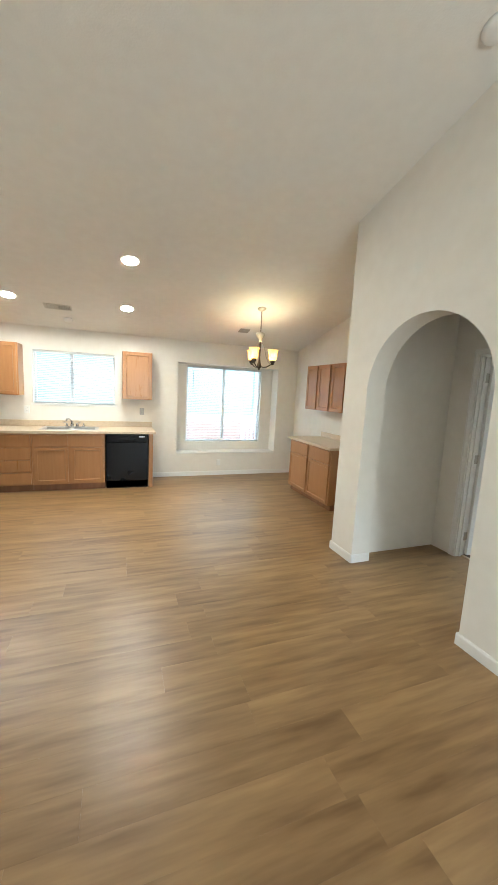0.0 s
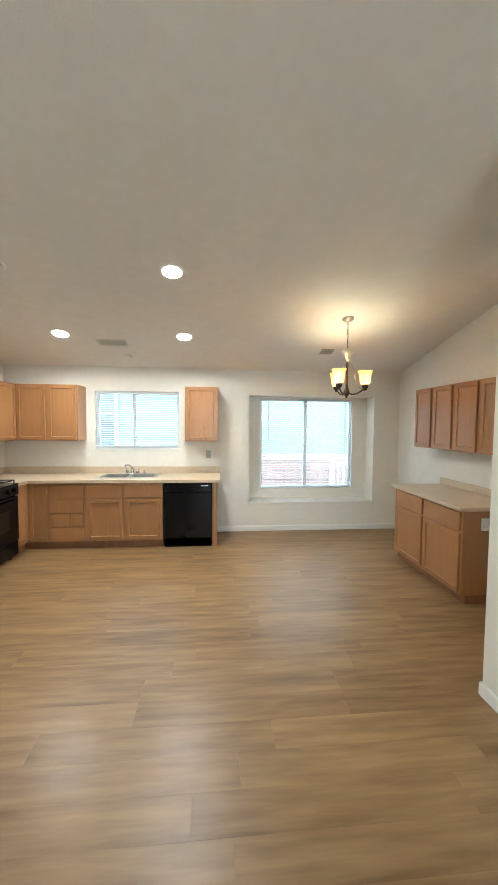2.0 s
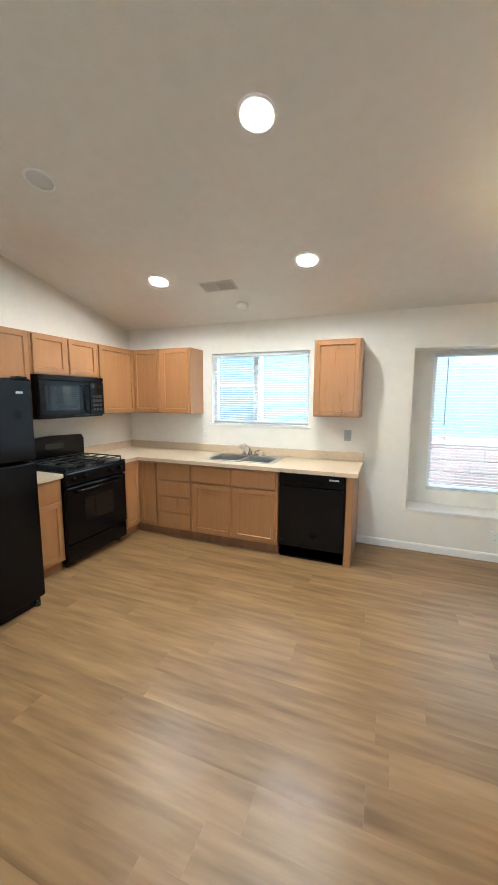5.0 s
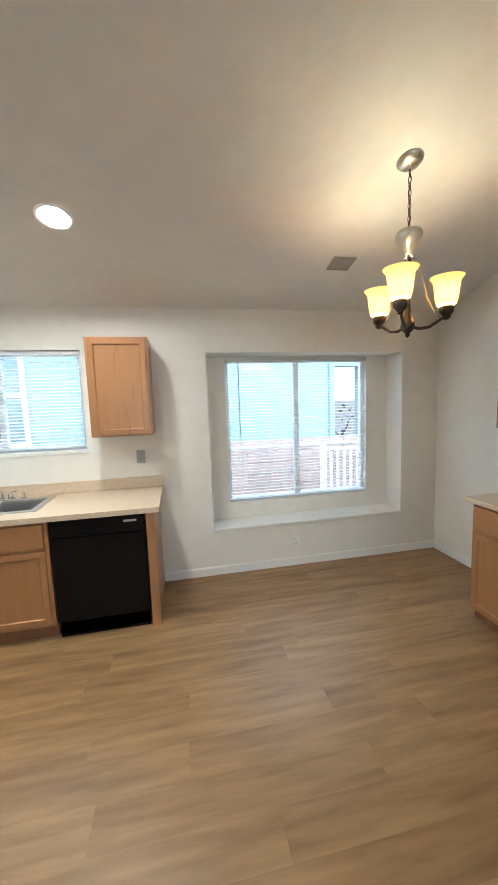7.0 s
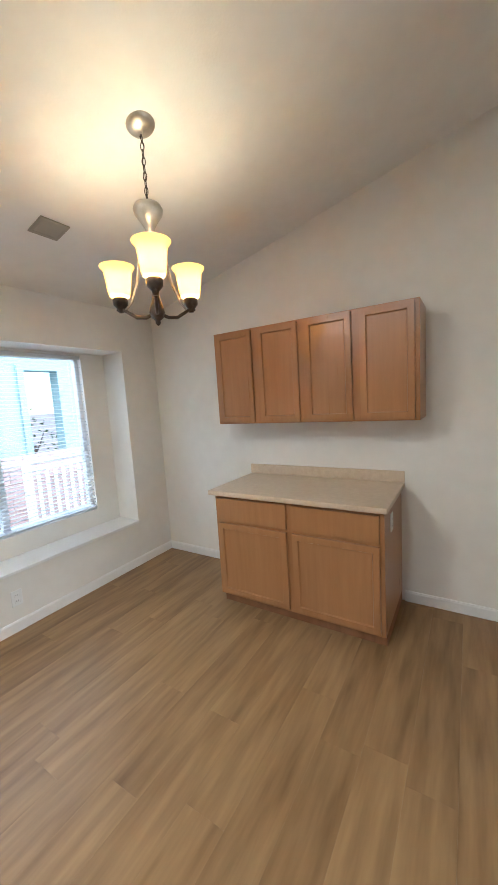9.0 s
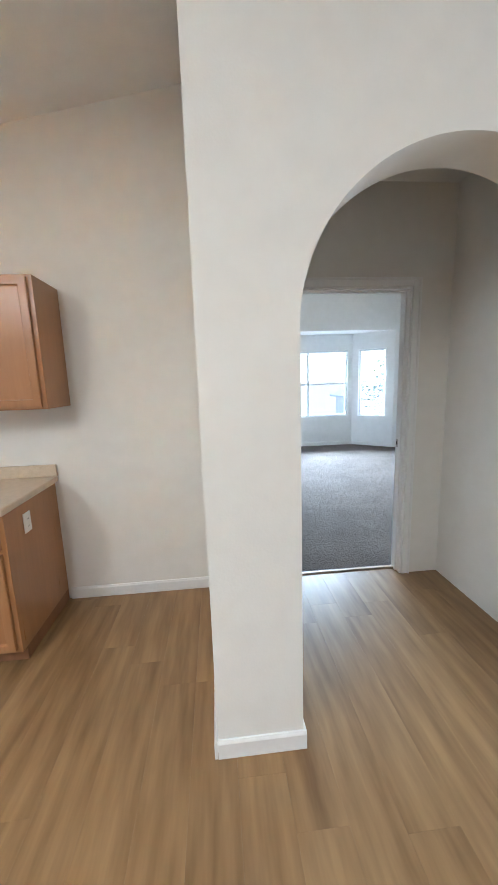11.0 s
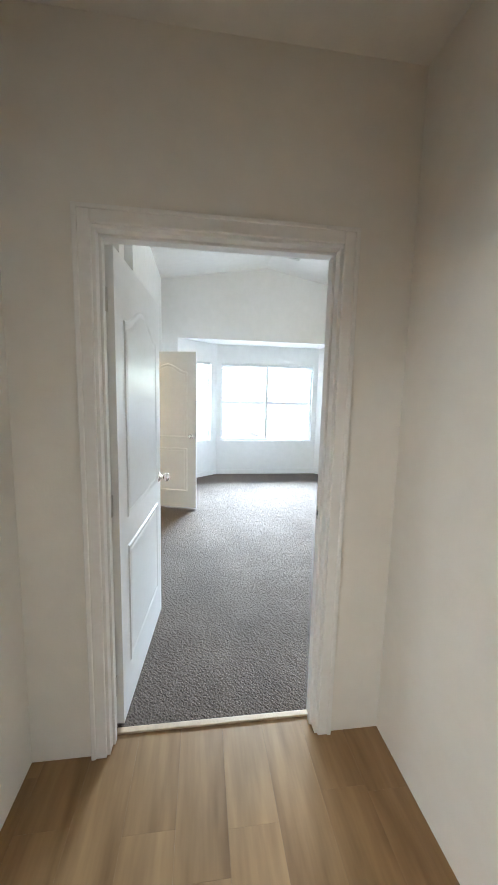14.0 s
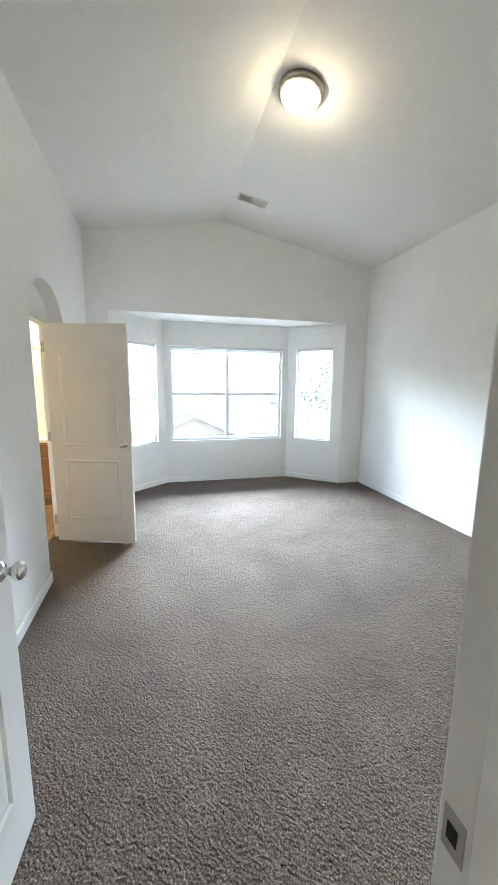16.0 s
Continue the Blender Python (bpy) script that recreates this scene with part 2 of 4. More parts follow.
def box(x0, y0, z0, x1, y1, z1, bevel=0.0, bm=None, seg=2):
    """A block, bevelled, added to bm."""
    one = bmesh.new()
    bmesh.ops.create_cube(one, size=1)
    for v in one.verts:
        v.co = ((x0 + x1) / 2 + v.co.x * (x1 - x0), (y0 + y1) / 2 + v.co.y * (y1 - y0), (z0 + z1) / 2 + v.co.z * (z1 - z0))
    if bevel:
        bmesh.ops.bevel(one, geom=one.edges[:], offset=bevel, segments=seg, affect="EDGES", profile=0.5)
    return merge(bm, one)


def merge(bm, one):
    if bm is None:
        return one
    me = bpy.data.meshes.new("piece")
    one.to_mesh(me)
    one.free()
    bm.from_mesh(me)
    bpy.data.meshes.remove(me)
    return bm


def turn(profile, n=24, m=Matrix(), bm=None):
    """A solid of revolution about z from (radius, z) pairs."""
    one = bmesh.new()
    rings = []
    for r, z in profile:
        rings.append([one.verts.new(m @ Vector((r * math.cos(2 * math.pi * i / n), r * math.sin(2 * math.pi * i / n), z))) for i in range(n)])
    for a, b in zip(rings, rings[1:]):
        for i in range(n):
            one.faces.new((a[i], a[(i + 1) % n], b[(i + 1) % n], b[i]))
    one.faces.new(rings[0][::-1])
    one.faces.new(rings[-1])
    return merge(bm, one)


def tube(points, r, n=10, bm=None, taper=1.0):
    """A round bar along points."""
    one = bmesh.new()
    pts = [Vector(p) for p in points]
    rings, side = [], None
    for i, p in enumerate(pts):
        d = (pts[min(i + 1, len(pts) - 1)] - pts[max(i - 1, 0)]).normalized()
        if side is None:
            side = d.orthogonal().normalized()
        side = (side - d * side.dot(d)).normalized()
        up = d.cross(side)
        rr = r * (1 + (taper - 1) * i / max(1, len(pts) - 1))
        rings.append([one.verts.new(p + rr * (math.cos(2 * math.pi * k / n) * side + math.sin(2 * math.pi * k / n) * up)) for k in range(n)])
    for a, b in zip(rings, rings[1:]):
        for k in range(n):
            one.faces.new((a[k], a[(k + 1) % n], b[(k + 1) % n], b[k]))
    one.faces.new(rings[0][::-1])
    one.faces.new(rings[-1])
    return merge(bm, one)


def slab(outer, holes, place, thick):
    """A wall: an outline with holes in (u, v), placed by place(u, v, w), w from 0 to thick."""
    one = bmesh.new()
    loops = []
    for loop in [outer] + list(holes):
        vs = [one.verts.new((u, v, 0)) for u, v in loop]
        loops.append(vs)
        for i in range(len(vs)):
            one.edges.new((vs[i], vs[(i + 1) % len(vs)]))
    if holes:
        bmesh.ops.triangle_fill(one, use_beauty=True, use_dissolve=False, edges=one.edges[:])
    else:
        one.faces.new(loops[0])
    got = bmesh.ops.extrude_face_region(one, geom=one.faces[:])
    for g in got["geom"]:
        if isinstance(g, bmesh.types.BMVert):
            g.co.z = thick
    for v in one.verts:
        v.co = place(*v.co)
    return one


def rect(u0, v0, u1, v1):
    return [(u0, v0), (u1, v0), (u1, v1), (u0, v1)]


def on_x(x):
    return lambda u, v, w: Vector((x + w, u, v))


def on_y(y):
    return lambda u, v, w: Vector((u, y + w, v))


def setting(name, bm, mat, label, category):
    return tagged(finish(name, bm, mat), label, category, kind="structure")


# ---- structure: living room, kitchen, dining corner ----
N0, N1, NZ0, NZ1 = 1.727, 3.674, 0.44, 2.07
W0, W1, WZ0, WZ1 = 1.925, 3.435, 0.605, 2.05
K0, K1, KZ0, KZ1 = -0.525, 0.682, 1.268, 2.1
setting("wall_north", slab(rect(XL - 0.15, -0.1, XR + 0.15, 2.452), [rect(K0, KZ0, K1, KZ1), rect(N0, NZ0, N1, NZ1)], on_y(YB), 0.16), M_WALL, "cream painted kitchen wall with two windows", "wall")
nb = box(N0 - 0.1, YB + 0.16, NZ0 - 0.12, N1 + 0.1, 7.1, NZ0)
box(N0 - 0.1, YB + 0.16, NZ1, N1 + 0.1, 7.1, NZ1 + 0.12, bm=nb)
box(N0 - 0.1, YB + 0.16, NZ0, N0, 7.1, NZ1, bm=nb)
box(N1, YB + 0.16, NZ0, N1 + 0.1, 7.1, NZ1, bm=nb)
merge(nb, slab(rect(N0 - 0.1, NZ0 - 0.12, N1 + 0.1, NZ1 + 0.12), [rect(W0, WZ0, W1, WZ1)], on_y(7.1), 0.12))
setting("wall_window_recess", nb, M_WALL, "deep painted recess round the dining window", "wall")
setting("trim_sill", box(N0 + 0.002, YB - 0.012, NZ0 - 0.02, N1 - 0.002, 7.098, NZ0 + 0.006, 0.006), M_TRIM, "white painted sill of the dining window recess", "trim")
setting("wall_east", slab([(3.425, -0.1), (YB, -0.1), (YB, zc(YB)), (3.425, zc(3.425))], [], on_x(XR), 0.12), M_WALL, "cream painted dining wall under the sloping ceiling", "wall")
setting("wall_west", slab([(3.79, -0.1), (YB, -0.1), (YB, zc(YB)), (3.79, zc(3.79))], [], on_x(XL - 0.12), 0.12), M_WALL, "cream painted kitchen side wall", "wall")
setting("wall_pantry_end", slab([(XL, -0.1), (-0.673, -0.1), (-0.673, zc(3.79)), (XL, zc(3.79))], [], on_y(3.67), 0.12), M_WALL, "cream painted end of the pantry", "wall")
PY0, PY1 = 2.83, 3.545
setting("wall_pantry", slab([(-3.2, -0.1), (PY0, -0.1), (PY0, 2.05), (PY1, 2.05), (PY1, -0.1), (3.79, -0.1), (3.79, zc(3.79)), (-0.4, zc(-0.4)), (-3.2, zc(-3.2))], [], on_x(-0.673), 0.12), M_WALL, "cream painted pantry wall with a door opening", "wall")
setting("wall_south", slab([(-0.673, -0.1), (XD1, -0.1), (XD1, zc(-3.2)), (-0.673, zc(-3.2))], [rect(0.5, 0.75, 2.9, 2.25)], on_y(-3.35), 0.15), M_WALL, "cream painted wall with the living room window", "wall")
ce = slab([(YB + 0.16, zc(YB + 0.16)), (-0.4, zc(-0.4)), (-3.35, zc(-3.35)), (-3.35, zc(-3.35) + 0.12), (-0.4, zc(-0.4) + 0.12), (YB + 0.16, zc(YB + 0.16) + 0.12)], [], on_x(XL - 0.15), XR + 0.3 - XL)
setting("ceiling", ce, M_CEIL, "off-white textured sloping ceiling", "ceiling")

# hall box with the arched opening
AY0, AY1 = 1.9, 3.077
AM, AR, ASZ = (AY0 + AY1) / 2, (AY1 - AY0) / 2, 1.665
arch = [(AM + AR * math.cos(a), ASZ + AR * math.sin(a)) for a in [math.pi * i / 96 for i in range(97)]]
outline = [(1.551, -0.1), (AY0, -0.1)] + arch[::-1] + [(AY1, -0.1), (3.425, -0.1), (3.425, zc(3.425)), (1.551, zc(1.551))]
ab = slab(outline, [], on_x(XA0), XA1 - XA0)
sharp = [e for e in ab.edges if len(e.link_faces) == 2 and e.calc_face_angle(0) > 1.2 and all(v.co.z > -0.2 for v in e.verts) and abs(e.verts[0].co.x - e.verts[1].co.x) < 1e-4 and min(v.co.z for v in e.verts) < 2.9 and (max(v.co.z for v in e.verts) < 2.9 or e.verts[0].co.x < XA0 + 0.01) and min(v.co.z for v in e.verts) > -0.11 and not (e.verts[0].co.z < -0.05 and e.verts[1].co.z < -0.05)]
bmesh.ops.bevel(ab, geom=sharp, offset=0.032, segments=4, affect="EDGES", profile=0.5)
setting("wall_arch", ab, M_WALL, "cream painted wall with a rounded arched opening", "wall")
setting("wall_hall_north", slab([(XA1, -0.1), (XR, -0.1), (XR, zc(3.425)), (XA1, zc(3.425))], [], on_y(3.22), 0.205), M_WALL, "cream painted short wall of the hall", "wall")
setting("wall_hall_south", slab([(XA1, -0.1), (XD0, -0.1), (XD0, zc(1.6)), (XA1, zc(1.6))], [], on_y(1.551), 0.18), M_WALL, "cream painted side wall of the hall", "wall")
setting("ceiling_hall", box(XA1, 1.731, 2.71, XD0, 3.22, 2.8), M_CEIL, "off-white hall ceiling", "ceiling")
DY0, DY1, DZ = 2.012, 2.93, 2.08
setting("wall_bedroom_west", slab([(-3.2, -0.1), (DY0, -0.1), (DY0, DZ), (DY1, DZ), (DY1, -0.1), (3.22, -0.1), (3.22, zc(3.22)), (-0.4, zc(-0.4)), (-3.2, zc(-3.2))], [], on_x(XD0), XD1 - XD0), M_WALL, "painted wall with the bedroom doorway", "wall")

# bedroom
BX, BXB, BYR, BYL = 8.82, 9.40, -0.72, 3.2
BA, BB, BC, BD = -0.36, 0.32, 2.26, 2.94
SOF = 2.43
gable = [(BYR, -0.1), (BA, -0.1), (BA, SOF), (BD, SOF), (BD, -0.1), (BYL, -0.1), (BYL, zb(BYL)), (1.5, zb(1.5)), (BYR, zb(BYR))]
setting("wall_bedroom_east", slab(gable, [], on_x(BX), 0.12), M_BWALL, "white bedroom gable wall round the bay window", "wall")
setting("wall_bedroom_south", slab([(XD1, -0.1), (BX + 0.12, -0.1), (BX + 0.12, zb(BYR)), (XD1, zb(BYR))], [], on_y(BYR - 0.12), 0.12), M_BWALL, "white bedroom side wall", "wall")
bth = [(7.185 + 0.475 * math.cos(a), 1.98 + 0.34 * math.sin(a)) for a in [math.pi * i / 24 for i in range(25)]]
ol = [(XD1, -0.1), (6.71, -0.1)] + bth[::-1] + [(7.66, -0.1), (BX + 0.12, -0.1), (BX + 0.12, zb(BYL)), (XD1, zb(BYL))]
setting("wall_bedroom_north", slab(ol, [rect(5.0, 2.56, 5.78, 3.2), rect(5.98, 2.6, 6.37, 3.2)], on_y(BYL), 0.12), M_BWALL, "white bedroom wall with an arched door recess and two high niches", "wall")
setting("wall_bath", slab([(XD1, -0.1), (6.77, -0.1), (6.77, 2.04), (7.6, 2.04), (7.6, -0.1), (9.2, -0.1), (9.2, 3.5), (XD1, 3.5)], [], on_y(3.32), 0.08), M_BWALL, "white wall round the bathroom doorway", "wall")
cb = slab([(BYL + 0.12, zb(BYL + 0.12)), (1.5, 3.61), (BYR - 0.12, zb(BYR - 0.12)), (BYR - 0.12, zb(BYR) + 0.1), (1.5, 3.72), (BYL + 0.12, zb(BYL) + 0.1)], [], on_x(XD1), BX + 0.12 - XD1)
setting("ceiling_bedroom", cb, M_CEIL, "white vaulted bedroom ceiling", "ceiling")
setting("ceiling_bay", box(BX + 0.12, BA - 0.2, SOF, BXB + 0.3, BD + 0.2, SOF + 0.1), M_BWALL, "white soffit over the bay window", "ceiling")
BW0, BW1, BWZ0, BWZ1 = 0.414, 2.189, 0.655, 2.088
setting("wall_bay_east", slab(rect(BB, -0.1, BC, SOF), [rect(BW0, BWZ0, BW1, BWZ1)], on_x(BXB), 0.12), M_BWALL, "white bay wall with the double window", "wall")
SIDE = math.hypot(BXB - BX, BB - BA)


def bay_side(sign):
    """Places (u along, v up, w out) on a slanting side of the bay."""
    a = Vector((BX, BA if sign < 0 else BD, 0))
    b = Vector((BXB, BB if sign < 0 else BC, 0))
    d = (b - a).normalized()
    out = Vector((-d.y * -sign, d.x * -sign, 0))
    if out.y * sign < 0:
        out = -out
    return lambda u, v, w: a + d * u + out * w + Vector((0, 0, v))


SW0, SW1 = 0.17, 0.75
setting("wall_bay_south", slab(rect(0, -0.1, SIDE, SOF), [rect(SW0, BWZ0, SW1, BWZ1)], bay_side(-1), 0.12), M_BWALL, "white slanting bay wall with a narrow window", "wall")
setting("wall_bay_north", slab(rect(0, -0.1, SIDE, SOF), [rect(SW0, BWZ0, SW1, BWZ1)], bay_side(1), 0.12), M_BWALL, "white slanting bay wall with a narrow window", "wall")
# bathroom behind the half-seen doorway
bb = slab(rect(6.2, -0.1, 9.2, 2.6), [], on_y(5.2), 0.1)
merge(bb, slab(rect(3.43, -0.1, 5.2, 2.6), [], on_x(6.1), 0.1))
merge(bb, slab(rect(3.43, -0.1, 5.2, 2.6), [], on_x(9.2), 0.1))
setting("wall_bath_far", bb, M_BWALL, "white bathroom walls", "wall")
setting("ceiling_bath", box(6.1, 3.43, 2.5, 9.3, 5.3, 2.6), M_CEIL, "white bathroom ceiling", "ceiling")
setting("floor_bath", box(6.1, 3.43, -0.1, 9.3, 5.3, 0.0), M_PLANK, "wood-look bathroom floor", "floor")


# carpet: one piled sheet, finer beside the doorway
def carpet(x0, x1, y0, y1, step, name, label):
    nx, ny = int((x1 - x0) / step) + 1, int((y1 - y0) / step) + 1
    rng = np.random.default_rng(7)
    xs, ys = np.meshgrid(np.linspace(x0, x1, nx), np.linspace(y0, y1, ny), indexing="ij")
    zs = rng.uniform(-0.0022, 0.0016, xs.shape)
    xs = xs + rng.uniform(-0.3, 0.3, xs.shape) * step
    ys = ys + rng.uniform(-0.3, 0.3, ys.shape) * step
    verts = np.stack([xs, ys, zs], -1).reshape(-1, 3)
    i = np.arange(nx * ny).reshape(nx, ny)
    faces = np.stack([i[:-1, :-1], i[1:, :-1], i[1:, 1:], i[:-1, 1:]], -1).reshape(-1, 4)
    me = bpy.data.meshes.new(name)
    me.from_pydata(verts.tolist(), [], faces.tolist())
    me.materials.append(M_CARPET)
    return tagged(new(name, me), label, "carpet", kind="structure")


carpet(4.155, BXB + 0.05, BYR - 0.05, BYL + 0.2, 0.0085, "floor_carpet", "grey-brown cut-pile bedroom carpet")
setting("floor_underlay", box(XL - 0.15, -3.35, -0.12, BXB + 0.3, YB + 0.3, -0.03), M_DARK, "dark subfloor under planks and carpet", "floor")
setting("trim_threshold", box(XD0 + 0.085, DY0 + 0.018, -0.02, XD0 + 0.115, DY1 - 0.018, 0.008, 0.004), M_LAM, "pale strip between planks and carpet", "trim")


# ---- trim ----
def run(x0, y0, x1, y1, label="white painted baseboard", h=0.083, t=0.013):
    """A baseboard whose back is the line from (x0, y0) to (x1, y1); its face lies to the line's right."""
    d = Vector((x1 - x0, y1 - y0, 0))
    n = d.length
    prof = [(0, 0.002), (t, 0.002), (t, h - 0.014), (t * 0.55, h), (0, h)]
    d.normalize()
    side = Vector((d.y, -d.x, 0))
    one = bmesh.new()
    ends = [[one.verts.new(Vector((x0, y0, 0)) + d * s + side * (p + 0.0015) + Vector((0, 0, q))) for p, q in prof] for s in (0, n)]
    for k in range(5):
        one.faces.new((ends[0][k], ends[0][(k + 1) % 5], ends[1][(k + 1) % 5], ends[1][k]))
    one.faces.new(ends[0][::-1])
    one.faces.new(ends[1])
    return setting("baseboard", one, M_TRIM, label, "baseboard")


run(1.26, YB, XR, YB)
run(XR, YB, XR, 5.69)
run(XR, 4.45, XR, 3.438)
run(XR - 0.014, 3.425, XA0 - 0.012, 3.425)
run(XA0, 3.425, XA0, AY1 - 0.012)
run(XA0, AY0 + 0.012, XA0, 1.54)
run(XA0, AY1, XA1, AY1)
run(XA1, AY0, XA0, AY0)
run(XA0, 1.551, XD0, 1.551)
run(XD0, 1.535, XD0, -3.2)
run(XA1, AY1 + 0.012, XA1, 3.22)
run(-0.553, -3.2, -0.553, PY0 - 0.07)
run(-0.553, PY1 + 0.07, -0.553, 3.8)
run(6.712, 3.19, 6.712, 3.32)
run(BX, BYR, XD1, BYR)
run(BX, BA, BX, BYR + 0.014)
run(XD1, BYL, 6.71, BYL)
run(BXB, BC, BXB, BB)
p, q = bay_side(-1)(0, 0, 0), bay_side(-1)(SIDE, 0, 0)
run(q.x, q.y, p.x, p.y)
p, q = bay_side(1)(0, 0, 0), bay_side(1)(SIDE, 0, 0)
run(p.x, p.y, q.x, q.y)


def casing(name, plane, face, y0, y1, z1, w, label):
    """Door casing round an opening in a wall of constant x; face is the side it stands proud to."""
    one = None
    a, b = (plane - 0.016, plane) if face < 0 else (plane, plane + 0.016)
    c, d = (plane - 0.021, plane - 0.002) if face < 0 else (plane + 0.002, plane + 0.021)
    one = box(a, y0 - w, 0.0, b, y0, z1 + w, 0.004)
    box(a, y1, 0.0, b, y1 + w, z1 + w, 0.004, bm=one)
    box(a, y0 - 0.003, z1, b, y1 + 0.003, z1 + w, 0.004, bm=one)
    box(c, y0 - w - 0.003, 0.0, d, y0 - w + 0.016, z1 + w + 0.003, 0.004, bm=one)
    box(c, y1 + w - 0.016, 0.0, d, y1 + w + 0.003, z1 + w + 0.003, 0.004, bm=one)
    box(c, y0 - w + 0.004, z1 + w - 0.014, d + 0.001, y1 + w - 0.004, z1 + w + 0.002, 0.003, bm=one)
    return setting(name, one, M_TRIM, label, "trim")


def jamb(name, x0, x1, y0, y1, z1, stop_x, label):
    one = box(x0 - 0.003, y0, 0, x1 + 0.003, y0 + 0.018, z1 - 0.018, 0.002)
    box(x0 - 0.003, y1 - 0.018, 0, x1 + 0.003, y1, z1 - 0.018, 0.002, bm=one)
    box(x0 - 0.003, y0, z1 - 0.018, x1 + 0.003, y1, z1, 0.002, bm=one)
    box(stop_x, y0 + 0.017, 0, stop_x + 0.03, y0 + 0.029, z1 - 0.018, 0.002, bm=one)
    box(stop_x, y1 - 0.029, 0, stop_x + 0.03, y1 - 0.017, z1 - 0.018, 0.002, bm=one)
    box(stop_x, y0 + 0.018, z1 - 0.029, stop_x + 0.03, y1 - 0.018, z1 - 0.017, 0.002, bm=one)
    return setting(name, one, M_TRIM, label, "trim")


casing("trim_bedroom_casing", XD0, -1, DY0 + 0.006, DY1 - 0.006, DZ - 0.006, 0.057, "white moulded casing of the bedroom doorway")
casing("trim_bedroom_casing_inside", XD1, 1, DY0 + 0.006, DY1 - 0.006, DZ - 0.006, 0.057, "white moulded casing inside the bedroom")
jamb("trim_bedroom_jamb", XD0, XD1, DY0, DY1, DZ, XD0 + 0.04, "white painted jamb of the bedroom doorway")
casing("trim_pantry_casing", -0.553, 1, PY0, PY1, 2.05, 0.057, "white moulded casing of the pantry door")


# ---- doors ----
def panel_outline(x0, z0, x1, z1, rise, n=14):
    if not rise:
        return rect(x0, z0, x1, z1)
    w = x1 - x0
    top = [(x0 + w * i / n, z1 - rise + rise * (0.5 - 0.5 * math.cos(2 * math.pi * i / n))) for i in range(n + 1)]
    return [(x0, z0), (x1, z0)] + top[::-1]


def moulded_door(name, m, w, h, label, kind="structure"):
    """A two-panel moulded door with an arched top panel; hinge edge at x = 0, thickness 35 mm about y = 0."""
    root = base(name, m, label, "door", kind=kind)
    one = box(0, -0.0175, 0, w, 0.0175, h, 0.002)
    part("door_leaf", one, M_DOOR, root)
    for side in (-1, 1):
        for z0, z1, rise in ((0.22, 0.80, 0), (0.93, h - 0.15, 0.1)):
            bm = bmesh.new()
            loops = []
            for inset, depth in ((0, 0.0), (0.006, 0.0055), (0.014, 0.0055), (0.03, 0.001), (0.045, 0.003)):
                pts = panel_outline(0.115 + inset, z0 + inset, w - 0.115 - inset, z1 - inset, rise)
                loops.append([bm.verts.new((u, side * (0.0173 + depth), v)) for u, v in pts])
            for a, b in zip(loops, loops[1:]):
                for i in range(len(a)):
                    bm.faces.new((a[i], a[(i + 1) % len(a)], b[(i + 1) % len(a)], b[i]))
            bm.faces.new(loops[-1])
            part("door_panel", bm, M_DOOR, root)
    for side in (-1, 1):
        k = Matrix.Translation((w - 0.06, side * 0.0175, 0.955)) @ Matrix.Rotation(radians(-90 * side), 4, "X")
        part("door_knob", turn([(0.032, 0), (0.032, 0.004), (0.026, 0.009), (0.012, 0.012), (0.011, 0.03), (0.02, 0.036), (0.028, 0.047), (0.027, 0.06), (0.018, 0.068), (0.004, 0.07)], 24, k), M_CHROME, root, "polished chrome knob", True)
    for z in (0.2, h / 2, h - 0.2):
        one = box(-0.045, 0.008, z - 0.045, 0.002, 0.0115, z + 0.045, 0.001)
        tube([(-0.006, 0.021, z - 0.046), (-0.006, 0.021, z + 0.046)], 0.006, bm=one)
        part("hinge", one, M_NICKEL, root, "satin nickel hinge")
    return root


moulded_door("door_1", pose(4.176, 2.899, 0.014, 0, 0, -4.5), 0.88, 2.045, "white moulded two-panel bedroom door standing open")
moulded_door("door_2", pose(7.49, 3.325, 0.014, 0, 0, 253), 0.752, 2.02, "white moulded two-panel bathroom door standing open")
moulded_door("door_3", pose(-0.585, PY0 + 0.01, 0.012, 0, 0, 90), PY1 - PY0 - 0.02, 2.03, "white moulded pantry door, closed")
plate = box(XD0 + 0.085, DY0 + 0.0175, 0.968, XD0 + 0.116, DY0 + 0.0198, 1.026, 0.0008)
sp = base("strike_plate", Matrix(), "worn brass strike plate on the door jamb", "strike plate")
part("plate", plate, M_NICKEL, sp)
part("latch_hole", box(XD0 + 0.094, DY0 + 0.019, 0.985, XD0 + 0.109, DY0 + 0.0204, 1.009), M_DARK, sp)


